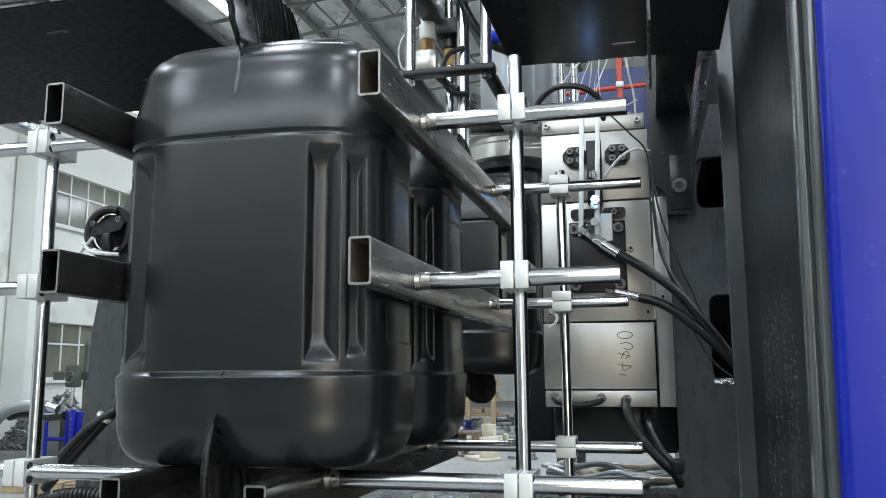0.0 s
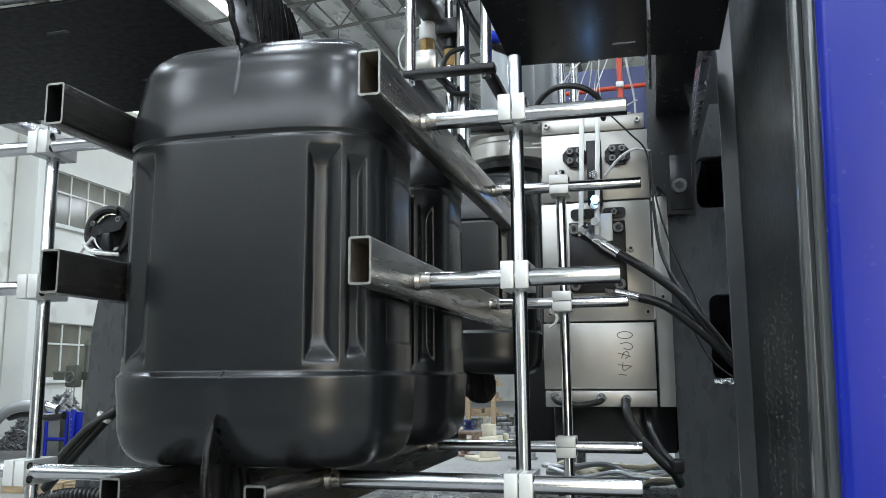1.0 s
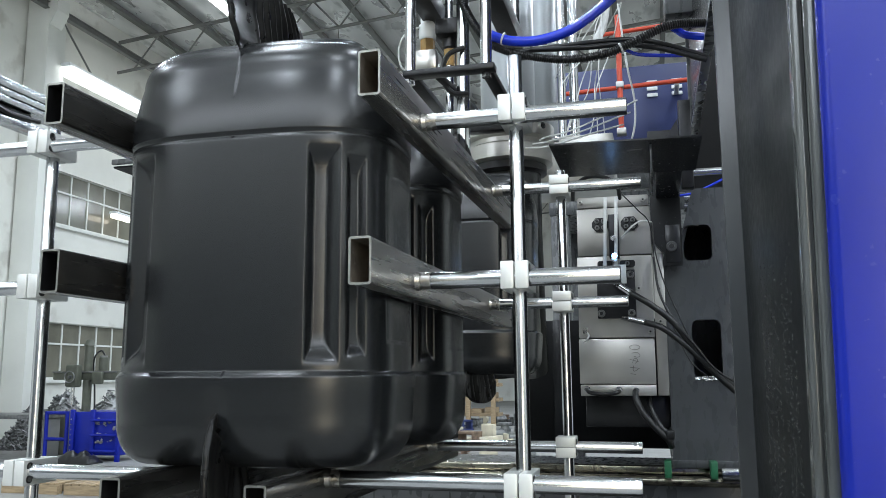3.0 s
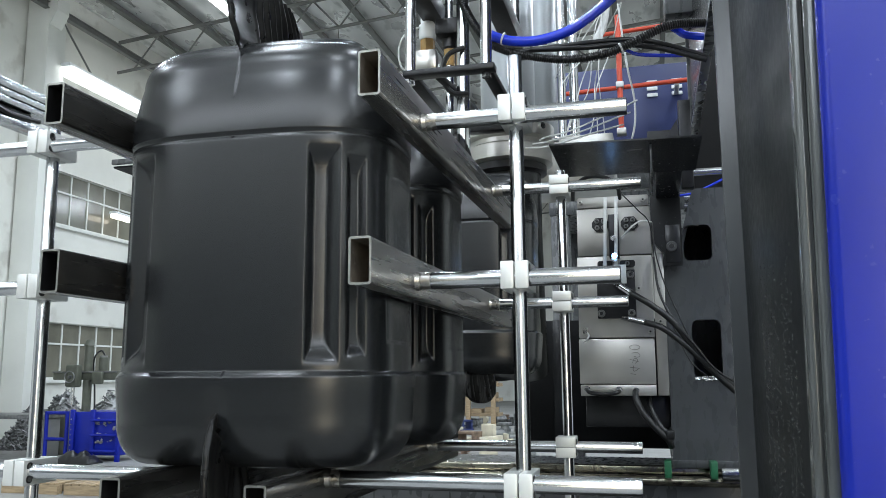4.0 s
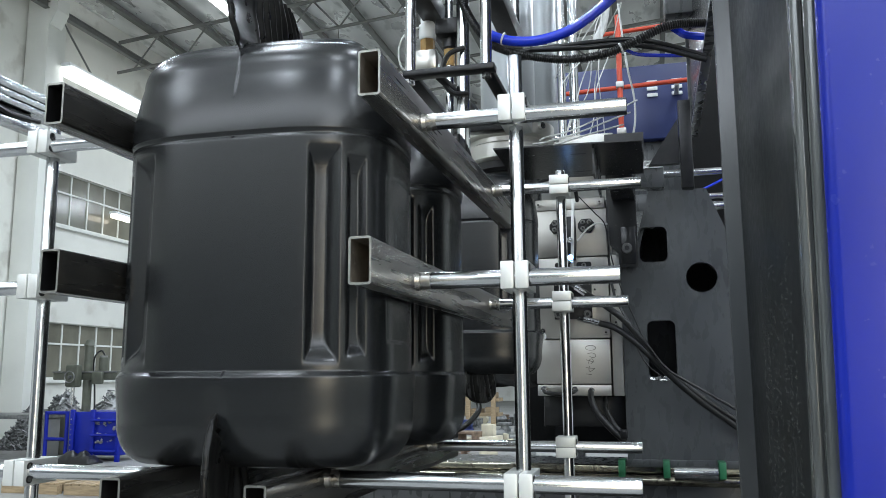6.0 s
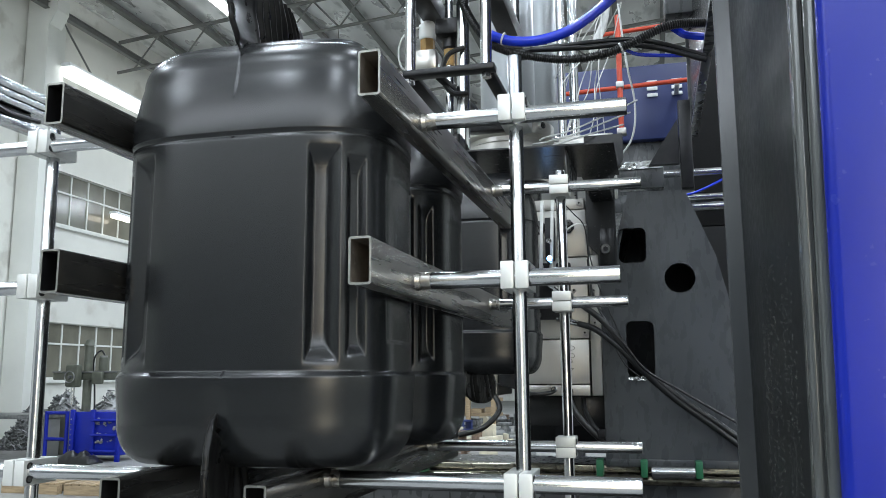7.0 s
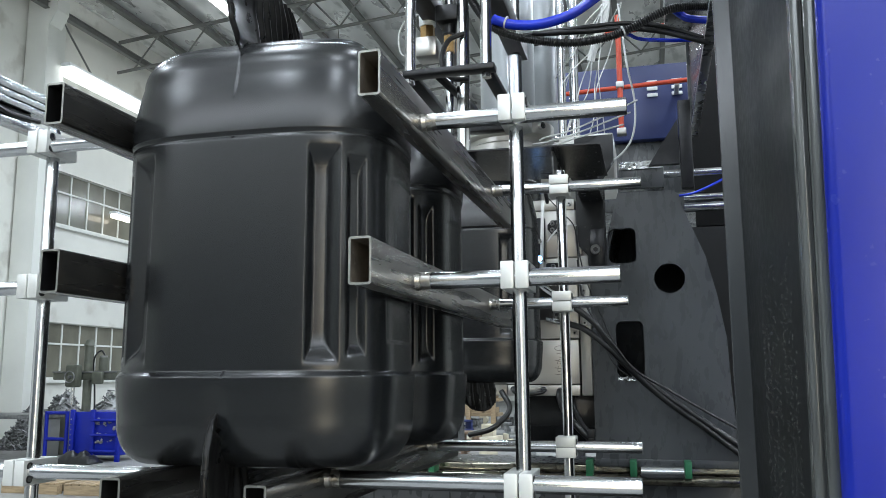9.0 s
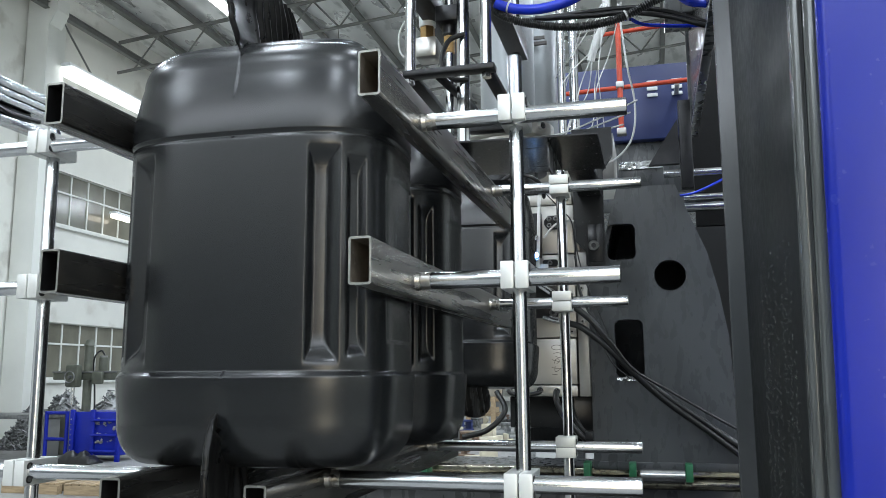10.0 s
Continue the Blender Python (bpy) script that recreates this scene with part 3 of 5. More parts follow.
def lathe_y(x, y, z, r, tube):
    """A ring in an upright plane that faces along y."""
    bm = bmesh.new()
    n, m = 28, 8
    rings = [[bm.verts.new((x + (r + tube * math.cos(b)) * math.cos(a), y + tube * math.sin(b), z + (r + tube * math.cos(b)) * math.sin(a)))
              for b in (2 * math.pi * j / m for j in range(m))] for a in (2 * math.pi * i / n for i in range(n))]
    for i in range(n):
        for j in range(m):
            bm.faces.new((rings[i][j], rings[(i + 1) % n][j], rings[(i + 1) % n][(j + 1) % m], rings[i][(j + 1) % m]))
    return bm


# ---- the right-hand frame of the press ----
def press_frame():
    t = thing("press_column", "dark grey steel press column with a bright blue painted front cover", "machine column", (0.4, 1.5, 0.0))
    o = (0.4, 1.5, 0.0)

    def put(name, lo, hi, mat, label="", bevel=0.003, seg=2, tilt=0.0):
        bm = box([a - b for a, b in zip(lo, o)], [a - b for a, b in zip(hi, o)], bevel, seg)
        for v in bm.verts:
            v.co.x += tilt * (v.co.z - 1.4)
        return part(name, bm, mat, t, label)
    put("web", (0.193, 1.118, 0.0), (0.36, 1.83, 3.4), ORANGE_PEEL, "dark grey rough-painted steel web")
    # flange in a lighter, upright-streaked grey than the web
    put("flange", (0.160, 1.834, 0.0), (0.36, 1.856, 3.4), STREAKED_GREY, "streaked grey flange")
    put("corner_bead", (0.183, 1.104, 0.0), (0.1985, 1.140, 3.4), BEAD_PAINT, "rounded glossy grey edge", 0.007, 4, 0.016)
    put("edge_strip", (0.1945, 1.080, 0.0), (0.216, 1.1025, 3.4), BEAD_PAINT, "rounded glossy grey edge", 0.009, 4, 0.018)
    put("cover", (0.2035, 1.050, 0.0), (0.95, 1.078, 3.4), BLUE_PAINT, "bright blue painted cover", 0.012, 6, 0.020)
    # raised glossy specks added for the glints on the rough-painted web
    rnd = random.Random(5)
    bm = bmesh.new()
    runs = [rnd.uniform(1.24, 1.60) for k in range(26)]
    for k in range(1500):
        u = rnd.betavariate(2.4, 2.2)
        z = 1.06 + 0.66 * u
        y = rnd.choice(runs) + rnd.gauss(0, 0.008) + 0.05 * (1 - u)
        r = rnd.uniform(0.0004, 0.0011) * (1.4 if rnd.random() < 0.08 else 1.0)
        bmesh.ops.create_cone(bm, cap_ends=True, segments=5, radius1=1.0, radius2=0.35, depth=1.0, matrix=Matrix.Translation((0.193 - o[0] - r * 0.3, y - o[1], z)) @ Matrix.Rotation(radians(-90), 4, "Y") @ Matrix.Diagonal((r * rnd.uniform(1, 3.0), r * rnd.uniform(1.2, 2.4), r, 1)))
    tagged(part("paint_specks", bm, GLINT_SPECKS, t, "glossy specks giving the glints on the rough paint"), kind="stuff")
    # guard behind the column
    g = thing("side_guard", "black sheet-steel guard standing behind the press column", "machine guard", (0.2, 2.6, 0.0))
    part("sheet", box((0.008, -0.744, 2.565), (0.02, 1.1, 3.6), 0.002), BLACK_PAINT, g)
    part("edge_strip", box((-0.004, 1.1, 2.545), (0.03, 1.13, 3.6), 0.002), GREY_PAINT, g)
    part("bottom_strip", box((-0.004, -0.744, 2.545), (0.028, 1.098, 2.562), 0.002), GREY_PAINT, g)
    # added black sheets keep the machine interior and the space under the mould dark
    b = thing("dark_interior_sheets", "black sheets added for the dark press interior behind the platen", "machine panel", (0.6, 4.4, 0.0))
    part("sheet", box((-0.52, 0, 0.0), (0.6, 0.05, 2.25), 0.004), BLACK_MATT, b)
    part("upper_sheet", box((-0.36, 0.002, 2.254), (0.6, 0.052, 4.1), 0.004), BLACK_MATT, b)
    part("lower_sheet", box((-1.33, 0.34, 1.09), (-0.02, 0.37, 1.80), 0.004), BLACK_MATT, b, "black sheet added for the dark area under the mould")
    part("lower_rib", box((-1.16, 0.30, 1.09), (-1.08, 0.336, 1.80), 0.004), BLACK_PAINT, b)
    part("lower_bracket", box((-0.06, 0.052, 1.0), (-0.02, 0.338, 1.3), 0.004), BLACK_MATT, b)
    part("lower_bracket", box((-0.45, 0.10, 1.16), (-0.12, 0.335, 1.19), 0.004), GREY_PAINT, b)
    # bed colour made black to stand for the shade below the cans
    base = thing("press_bed", "welded steel machine bed, coloured black for shade under the cans", "press bed", (-0.4, 2.6, 0.0))
    part("bed", box((-0.95, -1.7, 0.0), (1.2, 2.2, 0.62), 0.01), BED_DARK, base)
    part("bed_rail", box((-0.75, -1.6, 0.62), (-0.55, 2.1, 0.78), 0.01), BED_DARK, base)
    part("bed_rail", box((0.15, -1.6, 0.62), (0.43, 2.1, 0.78), 0.01), BED_DARK, base)
    # fixed bracket and tie rods behind the moving platen
    f = thing("tie_bar_bracket", "grey steel bracket with crumpled foil, holding chromed tie bars", "bracket", (0.0, 3.75, 2.35))
    part("block", box((-0.125, 0, -0.02), (0.075, 0.06, 0.11), 0.003), GREY_PAINT, f)
    bm = bmesh.new()
    bmesh.ops.create_grid(bm, x_segments=60, y_segments=14, size=0.5, matrix=Matrix.Translation((-0.025, -0.006, 0.085)) @ Matrix.Rotation(radians(90), 4, "X") @ Matrix.Diagonal((0.196, 0.035, 1, 1)))
    for v in bm.verts:
        v.co.y -= 0.005 + 0.006 * noise.noise(v.co * 60) + 0.004 * noise.noise(v.co * 140)
    part("foil", bm, FOIL, f, "crumpled silver foil")
    part("arm", box((0.0, 0.062, -0.015), (0.07, 0.645, 0.06), 0.003), GREY_PAINT, f)
    part("arm", box((-0.0, 0.60, -0.2), (0.07, 0.645, -0.018), 0.003), GREY_PAINT, f)
    part("tie_bar", rod((0.075, 0.03, 0.045), (0.42, 0.03, 0.045), 0.018, 24), CHROME, f)
    part("tie_bar", rod((0.16, 0.1, -0.055), (0.6, 0.1, -0.055), 0.016, 24), CHROME, f)
    part("tie_bar", rod((0.16, 0.1, -0.10), (0.6, 0.1, -0.10), 0.022, 24), CHROME, f)
    part("hose", hose([(0.14, 0.05, -0.055), (0.2, 0.03, -0.05), (0.28, 0.02, -0.02), (0.4, 0.02, 0.04)], 0.0055), BLUE_HOSE, f, "blue hose")


# ---- the moving clamp halves ----
def bolt(parent, x, y, z, r=0.014, name="socket_screw", mat=None):
    bm = lathe([(r, 0), (r, 0.012), (r * 0.9, 0.015), (r * 0.52, 0.015), (r * 0.5, 0.006)], n=18)
    bm.transform(Matrix.Translation((x, y, z)) @ Matrix.Rotation(radians(90), 4, "X"))
    ob = part(name, bm, mat or BOLT_STEEL, parent)
    part("socket", rod((x, y - 0.0142, z), (x, y - 0.0158, z), r * 0.5, 6), BLACK_HOLE, ob)
    return ob


def foil_strip(x0, x1, y, z, h):
    """A crumpled strip of foil, folded over an edge."""
    bm = bmesh.new()
    bmesh.ops.create_grid(bm, x_segments=36, y_segments=8, size=0.5, matrix=Matrix.Translation(((x0 + x1) / 2, y, z)) @ Matrix.Rotation(radians(90), 4, "X") @ Matrix.Diagonal((x1 - x0, h, 1, 1)))
    for v in bm.verts:
        v.co.y -= 0.003 + 0.006 * noise.noise(v.co * 70) + 0.003 * noise.noise(v.co * 150)
        v.co.z += 0.004 * noise.noise(v.co * 55)
    return bm


def clamp_right():
    t = thing("clamp_half", "press clamp with ground steel mould half and grey slotted platen", "mould clamp", (0, 0, 0), "mould clamps")
    F = 2.25
    cap = part("cap_plate", box((-0.284, F + 0.003, 2.168), (0.000, F + 0.36, 2.213), 0.003), MOULD, t, "ground steel cap plate")
    up = part("upper_block", box((-0.286, F, 1.970), (0.006, F + 0.36, 2.165), 0.003), MOULD, t, "ground steel mould block")
    mid = part("middle_block", box((-0.290, F - 0.002, 1.638), (0.004, F + 0.36, 1.966), 0.003), MOULD, t, "ground steel mould block")
    lo = part("lower_block", box((-0.292, F - 0.001, 1.457), (0.002, F + 0.36, 1.634), 0.003), MOULD, t, "ground steel mould block with scribbled number")
    foot = part("foot_plate", box((-0.290, F - 0.004, 1.411), (0.002, F + 0.36, 1.454), 0.003), MOULD, t, "ground steel foot plate")
    bp = part("back_plate", box((0.008, F + 0.012, 1.411), (0.050, F + 0.38, 1.975), 0.003), MOULD, t, "bright steel backing plate")
    bpu = part("back_plate", box((0.009, F + 0.014, 1.98), (0.024, F + 0.38, 2.235), 0.002), MOULD, t, "bright steel backing plate")
    # black valve block with four screws
    vb = part("valve_block", box((-0.212, F - 0.032, 1.714), (-0.062, F - 0.003, 1.906), 0.003), MOULD_DARK, t, "blackened steel block")
    for x, z in ((-0.197, 1.885), (-0.08, 1.885), (-0.197, 1.733), (-0.08, 1.733)):
        bolt(vb, x, F - 0.032, z, 0.015)
    for x in (-0.191, -0.076):
        out = [(x - 0.034, 2.085), (x - 0.018, 2.066), (x + 0.018, 2.066), (x + 0.034, 2.085), (x + 0.034, 2.103), (x + 0.018, 2.122), (x - 0.018, 2.122), (x - 0.034, 2.103)]
        w = part("latch_plate", plate(out, F - 0.016, F - 0.001), MOULD_DARK, up, "blackened latch plate")
        for dx in (-0.013, 0.013):
            for dz in (-0.013, 0.013):
                bolt(w, x + dx, F - 0.016, 2.094 + dz, 0.0095)
    for x in (-0.178, -0.09):
        w = part("latch_plate", plate(round_rect(x - 0.03, 1.918, x + 0.03, 1.946, 0.01), F - 0.014, F - 0.003), MOULD_DARK, mid)
        bolt(w, x, F - 0.014, 1.932, 0.009)
    # linkage: two bright bars and pins
    for x in (-0.166, -0.123):
        part("link_bar", box((x - 0.0065, F - 0.052, 1.865), (x + 0.0065, F - 0.046, 2.2), 0.001, matrix=Matrix.Translation((x, 0, 2.2)) @ Matrix.Rotation(radians(2.2), 4, "Y") @ Matrix.Translation((-x, 0, -2.2))), ALU, t, "bright aluminium link bar")
    part("link_body", box((-0.158, F - 0.045, 1.95), (-0.118, F - 0.018, 2.13), 0.003), MOULD_DARK, t)
    for z in (2.03, 1.945, 1.9):
        part("link_pin", rod((-0.14, F - 0.066, z), (-0.14, F - 0.04, z), 0.011, 16), CHROME, t)
    part("link_plate", box((-0.128, F - 0.045, 1.85), (-0.095, F - 0.0335, 1.925), 0.002), ALU, t, "engraved pale label plate")
    for i in range(6):
        part("plug_screw", rod((-0.187 + 0.012 * i, F - 0.034, 1.897), (-0.187 + 0.012 * i, F - 0.0325, 1.897), 0.0022, 8), CHROME, vb)
    for x, z in ((-0.27, 2.19), (-0.02, 2.19), (-0.27, 1.66), (-0.012, 1.66), (0.028, 1.83), (0.028, 1.70), (-0.05, 1.832), (-0.265, 1.672)):
        bolt(t, x, F + (0.012 if x > 0.01 else -0.001), z, 0.0085, "plug", MOULD)
    part("water_nipple", rod((-0.262, F - 0.002, 1.668), (-0.262, F - 0.035, 1.668), 0.011, 16), CHROME, t)
    part("teflon_tape", hose([(-0.258, F - 0.03, 1.66), (-0.25, F - 0.034, 1.648), (-0.256, F - 0.036, 1.632), (-0.27, F - 0.03, 1.622)], 0.004, 6), WIRE_WHITE, t, "loose white sealing tape")
    # handwritten number on the lower block
    ink = bmesh.new()
    Yf = F - 0.0014
    strokes = [[(-0.075 + 0.02 * math.cos(a), Yf, 1.600 + 0.0095 * math.sin(a)) for a in (2 * math.pi * k / 12 + 0.4 for k in range(14))],
               [(-0.088, Yf, 1.577), (-0.072, Yf, 1.580), (-0.060, Yf, 1.576), (-0.056, Yf, 1.567), (-0.066, Yf, 1.561), (-0.080, Yf, 1.566)],
               [(-0.095, Yf, 1.553), (-0.078, Yf, 1.548), (-0.062, Yf, 1.543)], [(-0.086, Yf, 1.538), (-0.080, Yf, 1.553), (-0.070, Yf, 1.556), (-0.066, Yf, 1.546), (-0.076, Yf, 1.537)],
               [(-0.096, Yf, 1.522), (-0.080, Yf, 1.520), (-0.060, Yf, 1.518)], [(-0.060, Yf, 1.518), (-0.078, Yf, 1.507), (-0.084, Yf, 1.512), (-0.082, Yf, 1.528)],
               [(-0.095, Yf, 1.497), (-0.074, Yf, 1.494)]]
    for st in strokes:
        hose(st, 0.0011, 5, 4, bm=ink)
    part("marked_number", ink, SCRIBBLE, lo, "illegible number scribbled in marker")
    # platen face with its slots
    outline = [(0.052, 1.14), (0.60, 1.14), (0.578, 1.45), (0.572, 1.63), (0.545, 1.80), (0.508, 1.96), (0.445, 2.12), (0.40, 2.235), (0.175, 2.235), (0.11, 2.0), (0.052, 1.97)]
    holes = [round_rect(0.147, 1.482, 0.256, 1.706, 0.024), round_rect(0.130, 1.943, 0.240, 2.086, 0.024), circle(0.366, 1.875, 0.060)]
    part("platen", plate(outline, F + 0.05, F + 0.09, holes), GREY_PAINT, t, "dark grey steel platen with rounded slots")
    cx, cz = 0.32, 1.68
    shell = [(cx + (x - cx) * 0.93, cz + (z - cz) * 0.96) for x, z in outline]
    part("platen_shell", plate(outline, F + 0.092, F + 0.656, [shell]), GREY_PAINT, t)
    part("platen_rear", plate(outline, F + 0.66, F + 0.70), GREY_PAINT, t)
    # black hanger and roof plate over the mould
    part("hanger", plate([(0.008, 2.47), (0.165, 2.47), (0.165, 2.36), (0.124, 2.30), (0.124, 1.92), (0.052, 1.92), (0.052, 1.97), (0.008, 2.02)], F - 0.012, F + 0.03), BLACK_PAINT, t, "black hanger bar")
    part("hanger_foot", box((0.06, F - 0.02, 1.93), (0.118, F - 0.013, 2.08), 0.003), BLACK_PAINT, t)
    bolt(t, 0.083, F - 0.02, 1.992, 0.021, "eye_bolt", BOLT_STEEL)
    slots = [round_rect(-0.06, 1.44, -0.01, 1.45, 0.003), round_rect(-0.06, 1.67, -0.01, 1.68, 0.003)]
    bm = plate([(-0.284, 1.325), (0.162, 1.345), (0.162, 1.765), (-0.284, 1.745)], 0.0, 0.005, slots)
    bm.transform(Matrix(((1, 0, 0, 0), (0, 0, 1, 0), (0, 1, 0, 2.183), (0, 0, 0, 1))))
    part("roof_plate", bm, BLACK_PAINT, t, "glossy black sheet over the mould")
    part("roof_rib", box((0.012, 1.38, 2.10), (0.018, 1.74, 2.181), 0.001), GREY_PAINT, t)
    part("roof_arm", box((0.03, 1.70, 2.190), (0.12, F - 0.014, 2.23), 0.003), BLACK_PAINT, t)
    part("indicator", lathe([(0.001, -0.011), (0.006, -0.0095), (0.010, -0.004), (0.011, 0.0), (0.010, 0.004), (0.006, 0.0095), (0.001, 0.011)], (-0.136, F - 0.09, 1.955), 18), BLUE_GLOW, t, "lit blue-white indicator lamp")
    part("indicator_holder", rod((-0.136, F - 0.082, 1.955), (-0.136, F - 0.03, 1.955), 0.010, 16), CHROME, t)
    # cables
    part("signal_cable", hose([(-0.10, F - 0.04, 2.21), (-0.04, F - 0.05, 2.14), (0.0, F - 0.045, 2.09), (0.012, F - 0.04, 2.0), (0.02, F - 0.03, 1.85), (0.06, F - 0.02, 1.72), (0.13, F - 0.01, 1.55), (0.20, F, 1.48)], 0.0026, 8), RUBBER, t, "thin grey cable")
    part("signal_cable", hose([(0.012, F - 0.042, 2.09), (0.018, F - 0.045, 1.98), (0.045, F - 0.04, 1.86), (0.09, F - 0.03, 1.74), (0.15, F - 0.02, 1.60), (0.22, F - 0.01, 1.50)], 0.0026, 8), RUBBER, t, "thin grey cable")
    part("signal_cable", hose([(-0.11, F - 0.04, 2.03), (-0.07, F - 0.06, 2.07), (-0.03, F - 0.05, 2.095), (0.012, F - 0.04, 2.09)], 0.0035, 8), WIRE_WHITE, t, "pale cable")
    part("steam_hose", hose([(-0.30, F - 0.01, 2.2), (-0.29, F - 0.03, 2.25), (-0.24, F - 0.05, 2.285), (-0.17, F - 0.05, 2.283), (-0.12, F - 0.03, 2.25), (-0.11, F + 0.01, 2.2)], 0.0085, 10), RUBBER, t, "black hose loop")
    # two hydraulic hoses with steel ends
    h1 = part("hydraulic_hose", hose([(-0.085, F - 0.075, 1.812), (0.0, F - 0.085, 1.755), (0.075, F - 0.085, 1.69), (0.14, F - 0.075, 1.60), (0.20, F - 0.06, 1.52), (0.32, F - 0.03, 1.42), (0.46, F, 1.32), (0.60, F, 1.22), (0.75, F, 1.12)], 0.0125, 12), RUBBER, t, "black hydraulic hose")
    part("hose_fitting", rod((-0.165, F - 0.055, 1.872), (-0.142, F - 0.062, 1.853), 0.011, 6), CHROME, h1)
    part("hose_fitting", rod((-0.142, F - 0.062, 1.853), (-0.120, F - 0.067, 1.837), 0.0155, 6), BRUSHED, h1)
    part("hose_fitting", rod((-0.121, F - 0.067, 1.838), (-0.080, F - 0.076, 1.808), 0.0145, 18), BRUSHED, h1)
    part("hose_fitting", rod((-0.178, F - 0.052, 1.884), (-0.163, F - 0.055, 1.871), 0.0145, 6), CHROME, h1)
    h2 = part("hydraulic_hose", hose([(-0.035, F - 0.06, 1.695), (0.03, F - 0.075, 1.672), (0.10, F - 0.075, 1.618), (0.16, F - 0.07, 1.56), (0.21, F - 0.06, 1.505), (0.33, F - 0.03, 1.395), (0.47, F, 1.29), (0.60, F, 1.19), (0.75, F, 1.09)], 0.0125, 12), RUBBER, t, "black hydraulic hose")
    part("hose_fitting", rod((-0.118, F - 0.045, 1.716), (-0.092, F - 0.05, 1.710), 0.011, 6), CHROME, h2)
    part("hose_fitting", rod((-0.092, F - 0.05, 1.710), (-0.032, F - 0.06, 1.694), 0.013, 18), BRUSHED, h2)
    part("thin_tube", hose([(0.012, F - 0.05, 1.95), (0.03, F - 0.07, 1.80), (0.09, F - 0.09, 1.68), (0.15, F - 0.09, 1.60), (0.22, F - 0.08, 1.51), (0.34, F - 0.05, 1.435), (0.48, F - 0.02, 1.35), (0.62, F, 1.27), (0.75, F, 1.2)], 0.005, 8), RUBBER, t, "thin grey tube")
    # water hoses under the mould
    part("water_hose", hose([(-0.265, F - 0.02, 1.437), (-0.25, F - 0.045, 1.425), (-0.2, F - 0.05, 1.418), (-0.15, F - 0.04, 1.425), (-0.135, F - 0.01, 1.435)], 0.0085, 10), RUBBER, t)
    part("water_hose", hose([(-0.078, F - 0.02, 1.43), (-0.075, F - 0.05, 1.40), (-0.05, F - 0.06, 1.345), (0.0, F - 0.06, 1.285), (0.035, F - 0.05, 1.25), (0.05, F - 0.02, 1.22)], 0.012, 10), RUBBER, t, "glossy black water hose")
    part("water_hose", hose([(-0.03, F + 0.06, 1.41), (-0.02, F, 1.36), (0.01, F - 0.03, 1.30), (0.045, F - 0.04, 1.265)], 0.009, 10), RUBBER, t)
    for x, z in ((-0.262, 1.438), (-0.14, 1.436), (-0.075, 1.432)):
        part("hose_nipple", rod((x, F - 0.005, z), (x, F - 0.028, z), 0.012, 14), CHROME, t)
    part("hose_tee", box((0.03, F - 0.07, 1.25), (0.06, F - 0.03, 1.285), 0.006), MOULD_DARK, t)
    for x in (0.031, 0.198, 0.40):
        part("wiper", box((x - 0.013, F - 0.04, 1.105), (x + 0.013, F + 0.04, 1.168), 0.003), GREEN_PAINT, t, "green painted rail wiper")
    part("roller", rod((0.226, F - 0.02, 1.125), (0.384, F - 0.02, 1.125), 0.026, 20), CHROME, t)
    part("slot_foil", foil_strip(0.150, 0.253, F + 0.048, 1.478, 0.014), FOIL, t, "crumpled silver foil")
    part("slide_block", box((0.05, F + 0.045, 1.135), (0.62, F + 0.7, 1.165), 0.003), GREY_PAINT, t)
    part("under_frame", box((-0.28, F + 0.1, 1.285), (0.05, F + 0.3, 1.408), 0.004), BLACK_PAINT, t)
    return t


